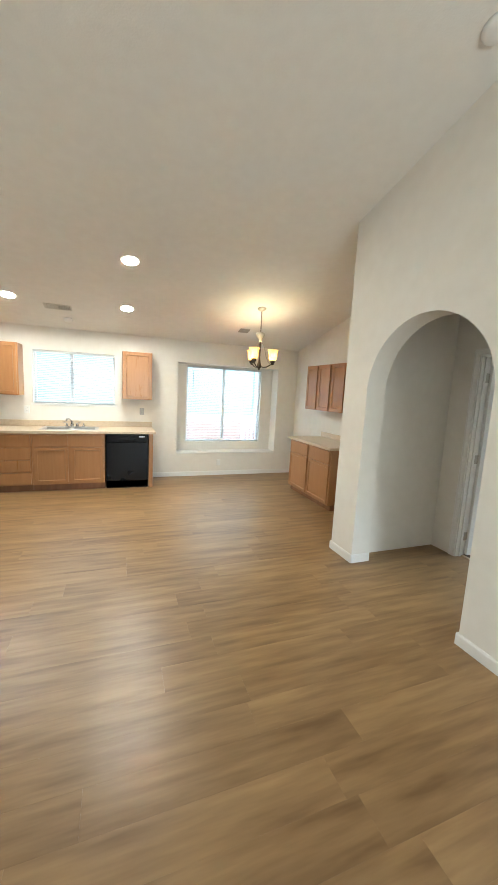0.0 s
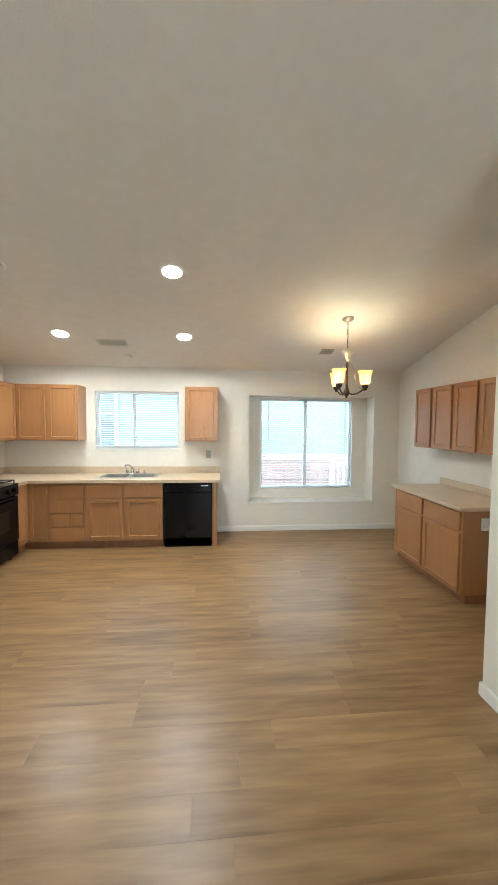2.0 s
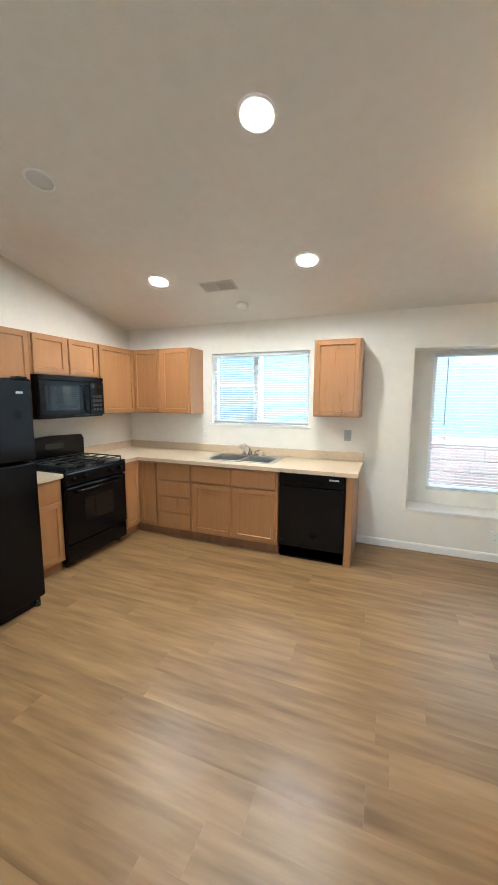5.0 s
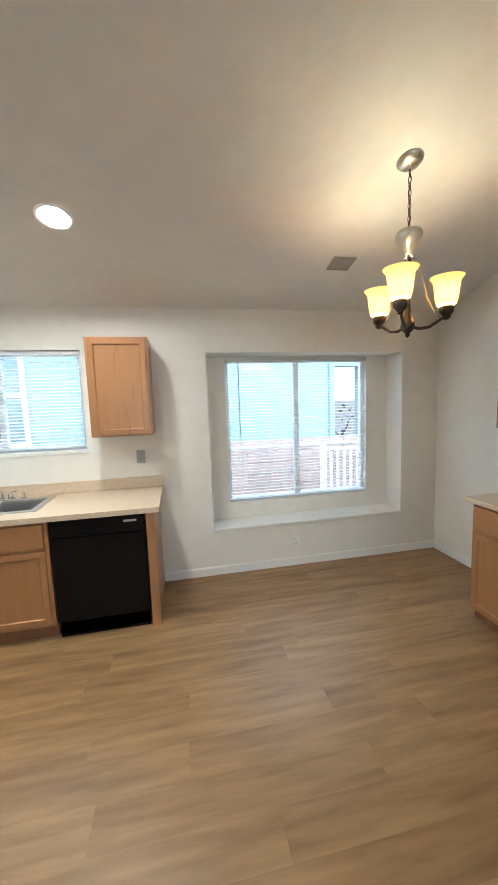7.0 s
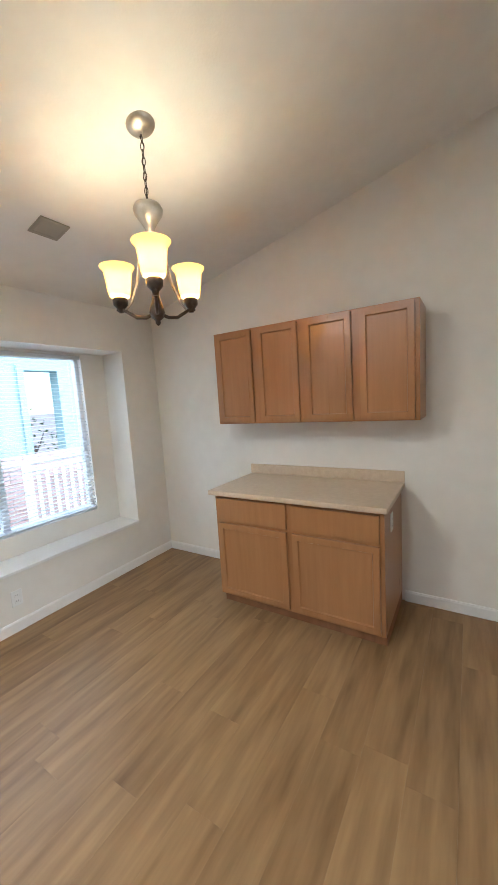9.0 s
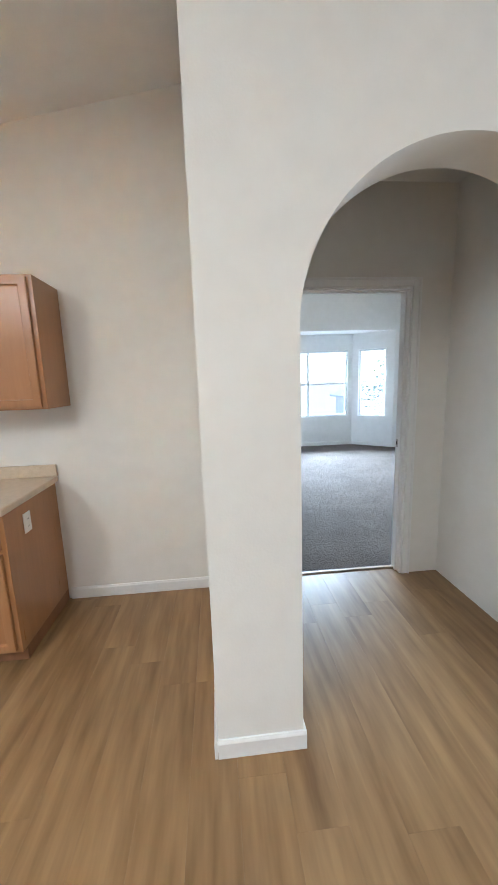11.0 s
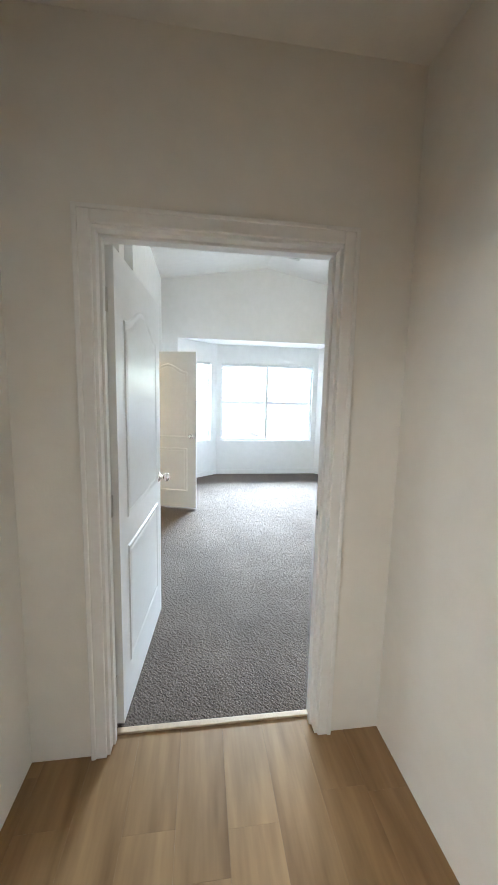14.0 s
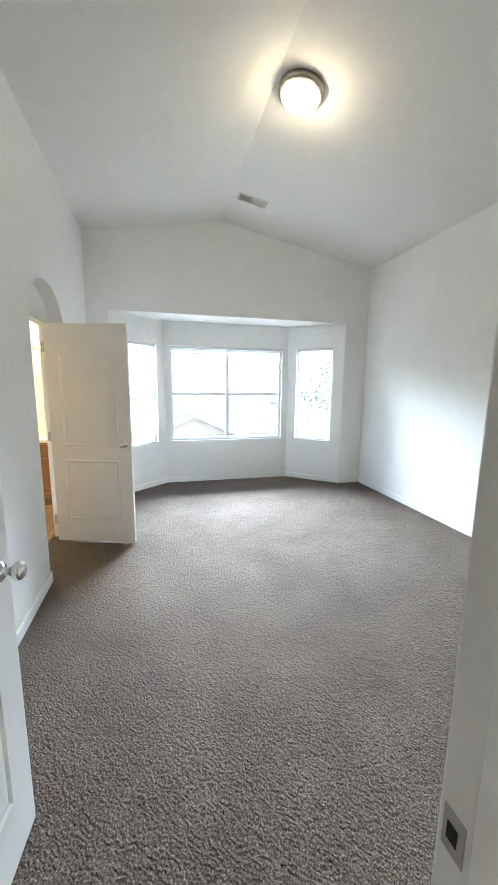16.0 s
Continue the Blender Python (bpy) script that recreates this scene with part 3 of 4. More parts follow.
# ---- windows ----
def window_unit(name, place, u0, v0, u1, v1, depth, mullions, rails, label):
    """A vinyl window in an opening; place(u, v, w), w outwards. mullions: places of upright bars; rails: heights of cross bars."""
    root = base(name, Matrix(), label, "window", kind="structure")

    def bar(a, b, c, d, w0, w1, nm="window_frame"):
        one = bmesh.new()
        bmesh.ops.create_cube(one, size=1)
        for v in one.verts:
            v.co = ((a + c) / 2 + v.co.x * (c - a), (b + d) / 2 + v.co.y * (d - b), (w0 + w1) / 2 + v.co.z * (w1 - w0))
        bmesh.ops.bevel(one, geom=one.edges[:], offset=0.004, segments=2, affect="EDGES")
        for v in one.verts:
            v.co = place(*v.co)
        part(nm, one, M_VINYL, root)

    f = 0.038
    w0, w1 = depth, depth + 0.06
    bar(u0, v0, u1, v0 + f, w0, w1)
    bar(u0, v1 - f, u1, v1, w0, w1)
    bar(u0, v0 + f, u0 + f, v1 - f, w0, w1)
    bar(u1 - f, v0 + f, u1, v1 - f, w0, w1)
    us = [u0 + f] + [x for x in mullions] + [u1 - f]
    for x in mullions:
        bar(x - 0.026, v0 + f, x + 0.026, v1 - f, w0 + 0.004, w1 - 0.004, "mullion")
    for a, b in zip(us, us[1:]):
        a2, b2 = a + (0.026 if a in mullions else 0), b - (0.026 if b in mullions else 0)
        for z in rails:
            bar(a2, z - 0.02, b2, z + 0.02, w0 + 0.008, w1 - 0.008, "sash_rail")
        one = bmesh.new()
        bmesh.ops.create_cube(one, size=1)
        for v in one.verts:
            v.co = place((a2 + b2) / 2 + v.co.x * (b2 - a2), (v0 + v1) / 2 + v.co.y * (v1 - v0 - 2 * f), depth + 0.03 + v.co.z * 0.004)
        pane = part("pane", one, M_GLASS, root)
        pane.visible_shadow = False
    return root


def blind(name, place, u0, v0, u1, v1, w, label, pitch=0.03, tilt=9, wand=None):
    """A lowered mini blind: headrail, thin tilted slats, bottom rail, cords and wand."""
    root = base(name, Matrix(), label, "blind")

    def strip(nm, a, b, c, d, wa, wb, mat=M_SLAT):
        one = bmesh.new()
        bmesh.ops.create_cube(one, size=1)
        for v in one.verts:
            v.co = place((a + c) / 2 + v.co.x * (c - a), (b + d) / 2 + v.co.y * (d - b), (wa + wb) / 2 + v.co.z * (wb - wa))
        return part(nm, one, mat, root)

    strip("headrail", u0, v1 - 0.03, u1, v1, w - 0.014, w + 0.014)
    strip("bottom_rail", u0, v0, u1, v0 + 0.014, w - 0.01, w + 0.01)
    n = int((v1 - 0.04 - v0 - 0.02) / pitch)
    s, c = math.sin(radians(tilt)) * 0.0115, math.cos(radians(tilt)) * 0.0115
    one = bmesh.new()
    ring = [(-c, -s), (0, 0.0016), (c, s), (0, 0.0008)]
    ends = [[one.verts.new(Vector((u, q, p))) for p, q in ring] for u in (u0 + 0.004, u1 - 0.004)]
    for k in range(4):
        one.faces.new((ends[0][k], ends[0][(k + 1) % 4], ends[1][(k + 1) % 4], ends[1][k]))
    for v in one.verts:
        v.co = place(v.co.x, v.co.y, v.co.z)
    first = part("slat", one, M_SLAT, root)
    first.location = (0, 0, v0 + 0.03)
    for i in range(1, n):
        o = first.copy()
        scene.collection.objects.link(o)
        o.location = (0, 0, v0 + 0.03 + i * (v1 - 0.04 - v0 - 0.03) / (n - 1))
    for u in (u0 + 0.12, u1 - 0.12):
        strip("cord", u - 0.001, v0 + 0.01, u + 0.001, v1 - 0.02, w - 0.0135, w - 0.012)
    if wand:
        strip("wand", wand - 0.004, v1 - 0.75, wand + 0.004, v1 - 0.03, w - 0.026, w - 0.019, M_GREYPLATE)
    return root


window_unit("window_1", on_y(7.1), W0, WZ0, W1, WZ1, 0.045, [2.67], [], "white vinyl sliding dining window")
blind("window_blind", on_y(7.1), W0 + 0.008, WZ0 + 0.012, W1 - 0.008, WZ1 - 0.006, 0.02, "white mini blind lowered over the dining window", wand=2.06)
window_unit("window_2", on_y(YB), K0, KZ0, K1, KZ1, 0.07, [0.02], [], "white vinyl sliding kitchen window")
blind("window_blind", on_y(YB), K0 + 0.008, KZ0 + 0.006, K1 - 0.008, KZ1 - 0.004, 0.035, "white mini blind lowered over the kitchen window", pitch=0.026, tilt=24)
window_unit("window_3", on_x(BXB), BW0, BWZ0, BW1, BWZ1, 0.05, [1.305], [1.375], "white vinyl double-hung bay windows")
for a, b in ((BW0, 1.305), (1.305, BW1)):
    blind("window_blind", on_x(BXB), a + 0.012, BWZ1 - 0.115, b - 0.012, BWZ1 - 0.005, 0.022, "white mini blind drawn up at the bay window", pitch=0.0032, tilt=0)
for i, sgn in enumerate((-1, 1)):
    window_unit("window_%d" % (4 + i), bay_side(sgn), SW0, BWZ0, SW1, BWZ1, 0.05, [], [1.375], "narrow white vinyl window in the bay")
    blind("window_blind", bay_side(sgn), SW0 + 0.01, BWZ0 + 0.01, SW1 - 0.01, BWZ1 - 0.005, 0.022, "white mini blind over a narrow bay window", tilt=4)
window_unit("window_6", on_y(-3.35), 0.5, 0.75, 2.9, 2.25, 0.05, [1.7], [], "white vinyl living room window")
kf = box(K0 - 0.03, YB - 0.008, KZ0 - 0.03, K1 + 0.03, YB + 0.002, KZ0, 0.002)
setting("trim_kitchen_window", kf, M_TRIM, "white painted edge under the kitchen window", "trim")


# ---- kitchen ----
def shaker(x0, z0, x1, z1, flat=False):
    """A cabinet front: flat recessed panel in a frame, standing 19 mm proud of y = 0."""
    one = bmesh.new()
    bmesh.ops.create_cube(one, size=1)
    for v in one.verts:
        v.co = ((x0 + x1) / 2 + v.co.x * (x1 - x0), -0.0098 + v.co.y * 0.019, (z0 + z1) / 2 + v.co.z * (z1 - z0))
    front = min(one.faces, key=lambda f: f.calc_center_median().y)
    rim = [e for e in front.edges]
    bmesh.ops.bevel(one, geom=rim, offset=0.003, segments=2, affect="EDGES")
    front = min((f for f in one.faces if f.calc_area() > 0.4 * (x1 - x0) * (z1 - z0)), key=lambda f: f.calc_center_median().y)
    if not flat:
        for inset, push in ((0.052, 0.0), (0.007, 0.01), (0.006, 0.001)):
            bmesh.ops.inset_region(one, faces=[front], thickness=inset, depth=0)
            for v in front.verts:
                v.co.y += push
    return one


def cabinet(name, m, w, h, d, fronts, label, toe=0.0, group="", well=0.0):
    """A cabinet: carcass, face frame and fronts. fronts: (x0, z0, x1, z1, 'door' or 'drawer')."""
    root = base(name, m, label, "cabinet", group)
    body = box(0, 0.0, toe, w, d, h - well, 0.002)
    if well:
        box(0, 0.0, h - well, w, 0.02, h, bm=body)
        box(0, 0.02, h - well, 0.018, d, h, bm=body)
        box(w - 0.018, 0.02, h - well, w, d, h, bm=body)
    part("body", body, M_OAK, root)
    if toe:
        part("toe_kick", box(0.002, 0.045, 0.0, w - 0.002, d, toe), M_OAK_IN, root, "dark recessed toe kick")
    for x0, z0, x1, z1, kind in fronts:
        part(kind, shaker(x0, z0, x1, z1, kind == "drawer"), M_OAK, root)
    return root


KG, UG = "kitchen base cabinets", "wall cabinets"
G = 0.026


def base_fronts(w, n, z0=0.125, z1=0.845, split=0.665):
    out, step = [], w / n
    for i in range(n):
        a, b = i * step + (G if i == 0 else G * 0.8), (i + 1) * step - (G if i == n - 1 else G * 0.8)
        out += [(a, z0, b, split - 0.012, "door"), (a, split + 0.012, b, z1, "drawer")]
    return out


FY = 6.17
cabinet("sink_cabinet", pose(-0.44, FY, 0), 0.975, 0.865, YB - FY - 0.003, base_fronts(0.975, 2), "honey oak sink cabinet with two doors and false drawers", 0.1, KG, 0.2)
cabinet("drawer_cabinet", pose(-0.90, FY, 0), 0.458, 0.865, YB - FY - 0.003, [(G, 0.125, 0.44, 0.29, "drawer"), (G, 0.305, 0.44, 0.47, "drawer"), (G, 0.485, 0.44, 0.655, "drawer"), (G, 0.675, 0.44, 0.845, "drawer")], "honey oak cabinet with four drawers", 0.1, KG)
cabinet("corner_cabinet", pose(XL + 0.003, FY, 0), -0.902 - XL - 0.003, 0.865, YB - FY - 0.003, [(0.645, 0.125, 0.86, 0.845, "door")], "honey oak corner base cabinet", 0.1, KG)
LX = -1.165
cabinet("narrow_cabinet", pose(LX, 5.925, 0, 0, 0, 90), 0.275, 0.865, LX - XL - 0.003, [(0.02, 0.125, 0.25, 0.845, "door")], "narrow honey oak base cabinet beside the range", 0.1, KG)
cabinet("small_cabinet", pose(LX, 4.76, 0, 0, 0, 90), 0.375, 0.865, LX - XL - 0.003, base_fronts(0.375, 1), "small honey oak base cabinet between refrigerator and range", 0.1, KG)
ep = base("end_panel", Matrix(), "honey oak end panel beside the dishwasher", "panel")
part("panel", box(1.187, FY - 0.012, 0.0, 1.25, YB - 0.003, 0.865, 0.003), M_OAK, ep)

# worktop with sink cut-out, backsplash lip
SX0, SX1, SY0, SY1 = -0.36, 0.42, 6.30, 6.73
wt = base("worktop", Matrix(), "beige laminate kitchen worktop with a low backsplash", "worktop")
ct = slab([(-1.77 + 0.003, 5.92), (-1.125, 5.92), (-1.125, 6.13), (1.287, 6.13), (1.287, YB - 0.003), (XL + 0.003, YB - 0.003)], [rect(SX0, SY0, SX1, SY1)], lambda u, v, w: Vector((u, v, 0.866 + w)), 0.038)
rim = [e for e in ct.edges if len(e.link_faces) == 2 and e.calc_face_angle(0) > 1.2 and all(abs(v.co.z - 0.904) < 1e-4 for v in e.verts) and all(v.co.y < 6.2 for v in e.verts)]
bmesh.ops.bevel(ct, geom=rim, offset=0.01, segments=3, affect="EDGES")
part("top", ct, M_LAM, wt)
part("backsplash", box(XL + 0.022, YB - 0.022, 0.904, 1.287, YB - 0.003, 1.0, 0.004), M_LAM, wt)
part("backsplash", box(XL + 0.003, 5.92, 0.904, XL + 0.022, YB - 0.003, 1.0, 0.004), M_LAM, wt)
wt2 = base("small_worktop", Matrix(), "beige laminate worktop beside the refrigerator", "worktop")
part("top", box(XL + 0.003, 4.755, 0.866, -1.125, 5.138, 0.904, 0.008), M_LAM, wt2)
part("backsplash", box(XL + 0.003, 4.755, 0.904, XL + 0.022, 5.138, 1.0, 0.003), M_LAM, wt2)


def sink():
    root = base("sink", Matrix(), "double-bowl stainless steel sink set in the worktop", "sink")
    mid = 0.04
    bowls = [(SX0 + 0.035, SY0 + 0.03, mid - 0.015, SY1 - 0.075), (mid + 0.015, SY0 + 0.03, SX1 - 0.035, SY1 - 0.075)]
    rimm = slab(rect(SX0 - 0.015, SY0 - 0.012, SX1 + 0.015, SY1 + 0.012), [rect(*b) for b in bowls], lambda u, v, w: Vector((u, v, 0.9045 + w)), 0.005)
    part("rim", rimm, M_STEEL, root)
    for x0, y0, x1, y1 in bowls:
        bm = bmesh.new()
        loops = []
        for ins, z in ((0, 0.907), (0.004, 0.895), (0.012, 0.78), (0.035, 0.735), (0.1, 0.73)):
            loops.append([bm.verts.new((u, v, z)) for u, v in rect(x0 + ins, y0 + ins, x1 - ins, y1 - ins)])
        for a, b in zip(loops, loops[1:]):
            for i in range(4):
                bm.faces.new((a[i], a[(i + 1) % 4], b[(i + 1) % 4], b[i]))
        bm.faces.new(loops[-1])
        part("bowl", bm, M_STEEL, root)
        part("drain", turn([(0.04, 0.7305), (0.04, 0.733), (0.03, 0.732), (0.005, 0.7315)], 20, Matrix.Translation(((x0 + x1) / 2, (y0 + y1) / 2, 0))), M_CHROME, root)
    return root


sink()


def tap(x, y, z):
    root = base("faucet", pose(x, y, z), "chrome two-handle kitchen faucet with a long spout", "faucet")
    part("base_plate", box(-0.1, -0.025, 0, 0.1, 0.025, 0.014, 0.006), M_CHROME, root)
    part("body", turn([(0.024, 0.014), (0.024, 0.05), (0.018, 0.07), (0.016, 0.085)], 20), M_CHROME, root, smooth=True)
    pts = [(0, 0, 0.06), (-0.01, -0.03, 0.105), (-0.03, -0.08, 0.135), (-0.05, -0.14, 0.142), (-0.06, -0.17, 0.13), (-0.062, -0.175, 0.105)]
    part("spout", tube(pts, 0.011, 12), M_CHROME, root, smooth=True)
    for s in (-1, 1):
        h = part("handle", turn([(0.02, 0.014), (0.021, 0.04), (0.014, 0.055), (0.004, 0.058)], 18, Matrix.Translation((s * 0.075, 0, 0))), M_CHROME, root, smooth=True)
        tube_bm = tube([(s * 0.075, 0, 0.05), (s * 0.1, -0.012, 0.066), (s * 0.13, -0.02, 0.07)], 0.006, 8)
        part("lever", tube_bm, M_CHROME, h)
    part("sprayer", turn([(0.018, 0.0), (0.018, 0.012), (0.01, 0.02), (0.012, 0.05), (0.006, 0.058)], 16, Matrix.Translation((0.17, 0, 0))), M_CHROME, root, smooth=True)
    return root


tap(0.03, 6.7, 0.9095)


def dishwasher():
    root = base("dishwasher", pose(0.545, FY - 0.02, 0), "glossy black built-in dishwasher under the worktop", "dishwasher")
    part("tub", box(0.008, 0.03, 0.02, 0.632, 0.6, 0.86), M_BLACK, root)
    part("door", box(0.008, 0, 0.125, 0.632, 0.03, 0.735, 0.006), M_BLACK, root)
    part("control_panel", box(0.008, -0.006, 0.74, 0.632, 0.03, 0.86, 0.008), M_BLACK, root)
    part("handle", box(0.2, -0.022, 0.765, 0.44, -0.006, 0.79, 0.006), M_BLACK, root)
    part("dial_mark", box(0.49, -0.0075, 0.815, 0.58, -0.005, 0.83), M_STEEL, root, "silver badge")
    part("toe_panel", box(0.012, 0.03, 0.0, 0.628, 0.05, 0.118, 0.002), M_BLACK, root)
    return root


dishwasher()


def fridge():
    """Front faces +x."""
    root = base("refrigerator", pose(-0.865, 3.94, 0, 0, 0, 90), "glossy black top-freezer refrigerator beside the pantry", "refrigerator")
    w, d = 0.755, 0.8
    part("cabinet_body", box(0.004, 0.07, 0.03, w - 0.004, d, 1.7, 0.008), M_BLACK, root)
    part("freezer_door", box(0, 0, 1.125, w, 0.062, 1.705, 0.016, seg=4), M_BLACK, root)
    part("fridge_door", box(0, 0, 0.07, w, 0.062, 1.11, 0.016, seg=4), M_BLACK, root)
    for z0, z1 in ((1.15, 1.55), (0.6, 1.08)):
        part("handle", tube([(0.05, -0.0, z0), (0.05, -0.045, z0 + 0.03), (0.05, -0.05, (z0 + z1) / 2), (0.05, -0.045, z1 - 0.03), (0.05, 0, z1)], 0.012, 10), M_BLACK, root, smooth=True)
    part("hinge_cap", box(w - 0.09, 0.01, 1.7, w - 0.02, 0.09, 1.72, 0.006), M_BLACK, root)
    part("badge", box(w - 0.12, -0.002, 1.6, w - 0.07, 0.001, 1.615), M_STEEL, root)
    part("grille", box(0.02, 0.04, 0.0, w - 0.02, 0.09, 0.06, 0.003), M_BLACK, root)
    for x in (0.05, w - 0.05):
        part("foot", turn([(0.022, 0.0), (0.022, 0.012), (0.012, 0.014), (0.012, 0.04)], 14, Matrix.Translation((x, 0.035, 0))), M_IRON, root)
    return root


fridge()


def stove():
    root = base("range", pose(-1.13, 5.142, 0, 0, 0, 90), "black gas range with four burners", "range")
    w, d = 0.775, 0.63
    part("body", box(0, 0.03, 0.05, w, d, 0.9, 0.004), M_BLACK, root)
    for x in (0.05, w - 0.05):
        part("foot", turn([(0.02, 0), (0.02, 0.06)], 12, Matrix.Translation((x, 0.08, 0))), M_IRON, root)
    part("drawer", box(0.006, 0.0, 0.06, w - 0.006, 0.03, 0.225, 0.008), M_BLACK, root)
    dr = part("oven_door", box(0.006, -0.01, 0.235, w - 0.006, 0.03, 0.765, 0.01), M_BLACK, root)
    part("window", box(0.2, -0.0125, 0.40, w - 0.2, -0.009, 0.63, 0.001), M_DARKGLASS, dr, "dark oven window")
    part("handle", tube([(0.1, -0.01, 0.715), (0.1, -0.05, 0.72), (w - 0.1, -0.05, 0.72), (w - 0.1, -0.01, 0.715)], 0.012, 10), M_BLACK, dr)
    part("control_panel", box(0.0, -0.015, 0.775, w, 0.03, 0.9, 0.012), M_BLACK, root)
    for x in (0.09, 0.22, 0.55, 0.68):
        part("knob", turn([(0.024, 0), (0.022, 0.02), (0.019, 0.026), (0.004, 0.027)], 18, Matrix.Translation((x, -0.015, 0.84)) @ Matrix.Rotation(radians(90), 4, "X")), M_BLACK, root, smooth=True)
    part("cooktop", box(0.0, -0.015, 0.9, w, d - 0.06, 0.915, 0.005), M_BLACK, root)
    for cx in (0.2, w - 0.2):
        for cy in (0.14, 0.42):
            part("burner", turn([(0.05, 0.915), (0.05, 0.924), (0.036, 0.928), (0.034, 0.938), (0.004, 0.939)], 20, Matrix.Translation((cx, cy, 0))), M_IRON, root)
        g = box(cx - 0.16, 0.01, 0.946, cx + 0.16, 0.02, 0.958, 0.002)
        for y0 in (0.275, 0.545):
            box(cx - 0.16, y0, 0.946, cx + 0.16, y0 + 0.01, 0.958, 0.002, bm=g)
        for x0 in (cx - 0.16, cx - 0.005, cx + 0.15):
            box(x0, 0.01, 0.946, x0 + 0.01, 0.555, 0.958, 0.002, bm=g)
        for y0 in (0.135, 0.415):
            box(cx - 0.16, y0, 0.946, cx + 0.16, y0 + 0.01, 0.958, 0.002, bm=g)
        for x0, y0 in ((cx - 0.16, 0.01), (cx + 0.15, 0.01), (cx - 0.16, 0.545), (cx + 0.15, 0.545)):
            box(x0, y0, 0.914, x0 + 0.01, y0 + 0.01, 0.948, bm=g)
        part("grate", g, M_IRON, root, "black cast iron grate")
    bg = slab([(0, 0.9), (w, 0.9), (w, 1.12), (w - 0.03, 1.165), (w / 2, 1.18), (0.03, 1.165), (0, 1.12)], [], lambda u, v, q: Vector((u, d - 0.06 + q, v)), 0.06)
    part("backguard", bg, M_BLACK, root)
    part("clock", box(0.28, d - 0.063, 1.04, 0.5, d - 0.0595, 1.1), M_DARKGLASS, root)
    return root


stove()


def microwave():
    root = base("microwave", pose(-1.372, 5.142, 1.375, 0, 0, 90), "black microwave mounted above the gas range", "microwave")
    w, h, d = 0.775, 0.405, 0.394
    part("case", box(0, 0.03, 0, w, d, h, 0.004), M_BLACK, root)
    dr = part("door", box(0.003, 0, 0.02, 0.58, 0.03, h - 0.045, 0.008), M_BLACK, root)
    part("window", box(0.06, -0.0025, 0.075, 0.48, 0.001, h - 0.1, 0.001), M_DARKGLASS, dr, "dark reflective window")
    part("handle", tube([(0.545, 0, 0.05), (0.545, -0.04, 0.07), (0.545, -0.04, h - 0.1), (0.545, 0, h - 0.08)], 0.011, 10), M_BLACK, dr)
    cp = part("control_panel", box(0.585, 0, 0.02, w - 0.003, 0.03, h - 0.045, 0.006), M_BLACK, root)
    part("display", box(0.615, -0.002, h - 0.11, 0.74, 0.001, h - 0.075), M_DARKGLASS, cp)
    for i in range(4):
        for j in range(3):
            part("key", box(0.615 + j * 0.044, -0.0015, 0.06 + i * 0.045, 0.65 + j * 0.044, 0.001, 0.09 + i * 0.045), M_IRON, cp)
    v = box(0.003, 0.004, h - 0.04, w - 0.003, 0.03, h, 0.004)
    part("vent", v, M_BLACK, root)
    return root


microwave()

# wall cabinets
UZ0, UZ1 = 1.39, 2.15


def upper(name, m, w, z0, z1, d, n, label, ends=0.02):
    h = z1 - z0
    fr = []
    for i in range(n):
        a, b = i * w / n, (i + 1) * w / n
        fr.append((a + ends, 0.014, b - ends, h - 0.014, "door"))
    return cabinet(name, m @ Matrix.Translation((0, 0, z0)), w, h, d, fr, label, 0.0, UG)


UX = -1.455
upper("wall_cabinet", pose(0.792, 6.51, 0), 0.462, UZ0, UZ1, 0.307, 1, "honey oak single-door wall cabinet beside the window")
upper("wall_cabinet", pose(UX + 0.003, 6.51, 0), -0.645 - UX - 0.003, UZ0, UZ1, 0.307, 2, "honey oak two-door wall cabinet beside the kitchen window")
cabinet("wall_cabinet", pose(UX, 5.922, UZ0, 0, 0, 90), YB - 5.922 - 0.003, UZ1 - UZ0, UX - XL - 0.003, [(0.02, 0.014, 0.57, UZ1 - UZ0 - 0.014, "door")], "honey oak corner wall cabinet beside the microwave", 0.0, UG)
upper("wall_cabinet", pose(UX, 5.142, 0, 0, 0, 90), 0.778, 1.785, UZ1, UX - XL - 0.003, 2, "short honey oak wall cabinet above the microwave")
upper("wall_cabinet", pose(UX, 4.83, 0, 0, 0, 90), 0.31, UZ0, UZ1, UX - XL - 0.003, 1, "narrow honey oak wall cabinet beside the microwave")
upper("wall_cabinet", pose(UX, 3.92, 0, 0, 0, 90), 0.908, 1.84, UZ1, UX - XL - 0.003, 1, "short honey oak wall cabinet above the refrigerator")

# dining buffet
upper("wall_cabinet", pose(3.757, 5.805, 0, 0, 0, -90), 1.495, 1.37, 2.085, XR - 3.757 - 0.003, 4, "honey oak four-door wall cabinet in the dining corner", 0.026)
HX = 3.47
bf = cabinet("buffet_cabinet", pose(HX, 5.685, 0, 0, 0, -90), 1.215, 0.865, XR - HX - 0.003, base_fronts(1.215, 2, z0=0.1), "honey oak buffet base cabinet with two drawers and two doors", 0.08)
wt3 = base("buffet_worktop", Matrix(), "beige laminate buffet top with a low backsplash", "worktop")
part("top", box(HX - 0.045, 4.445, 0.866, XR - 0.003, 5.72, 0.904, 0.009, seg=3), M_LAM, wt3)
part("backsplash", box(XR - 0.022, 4.445, 0.904, XR - 0.003, 5.72, 0.985, 0.004), M_LAM, wt3)


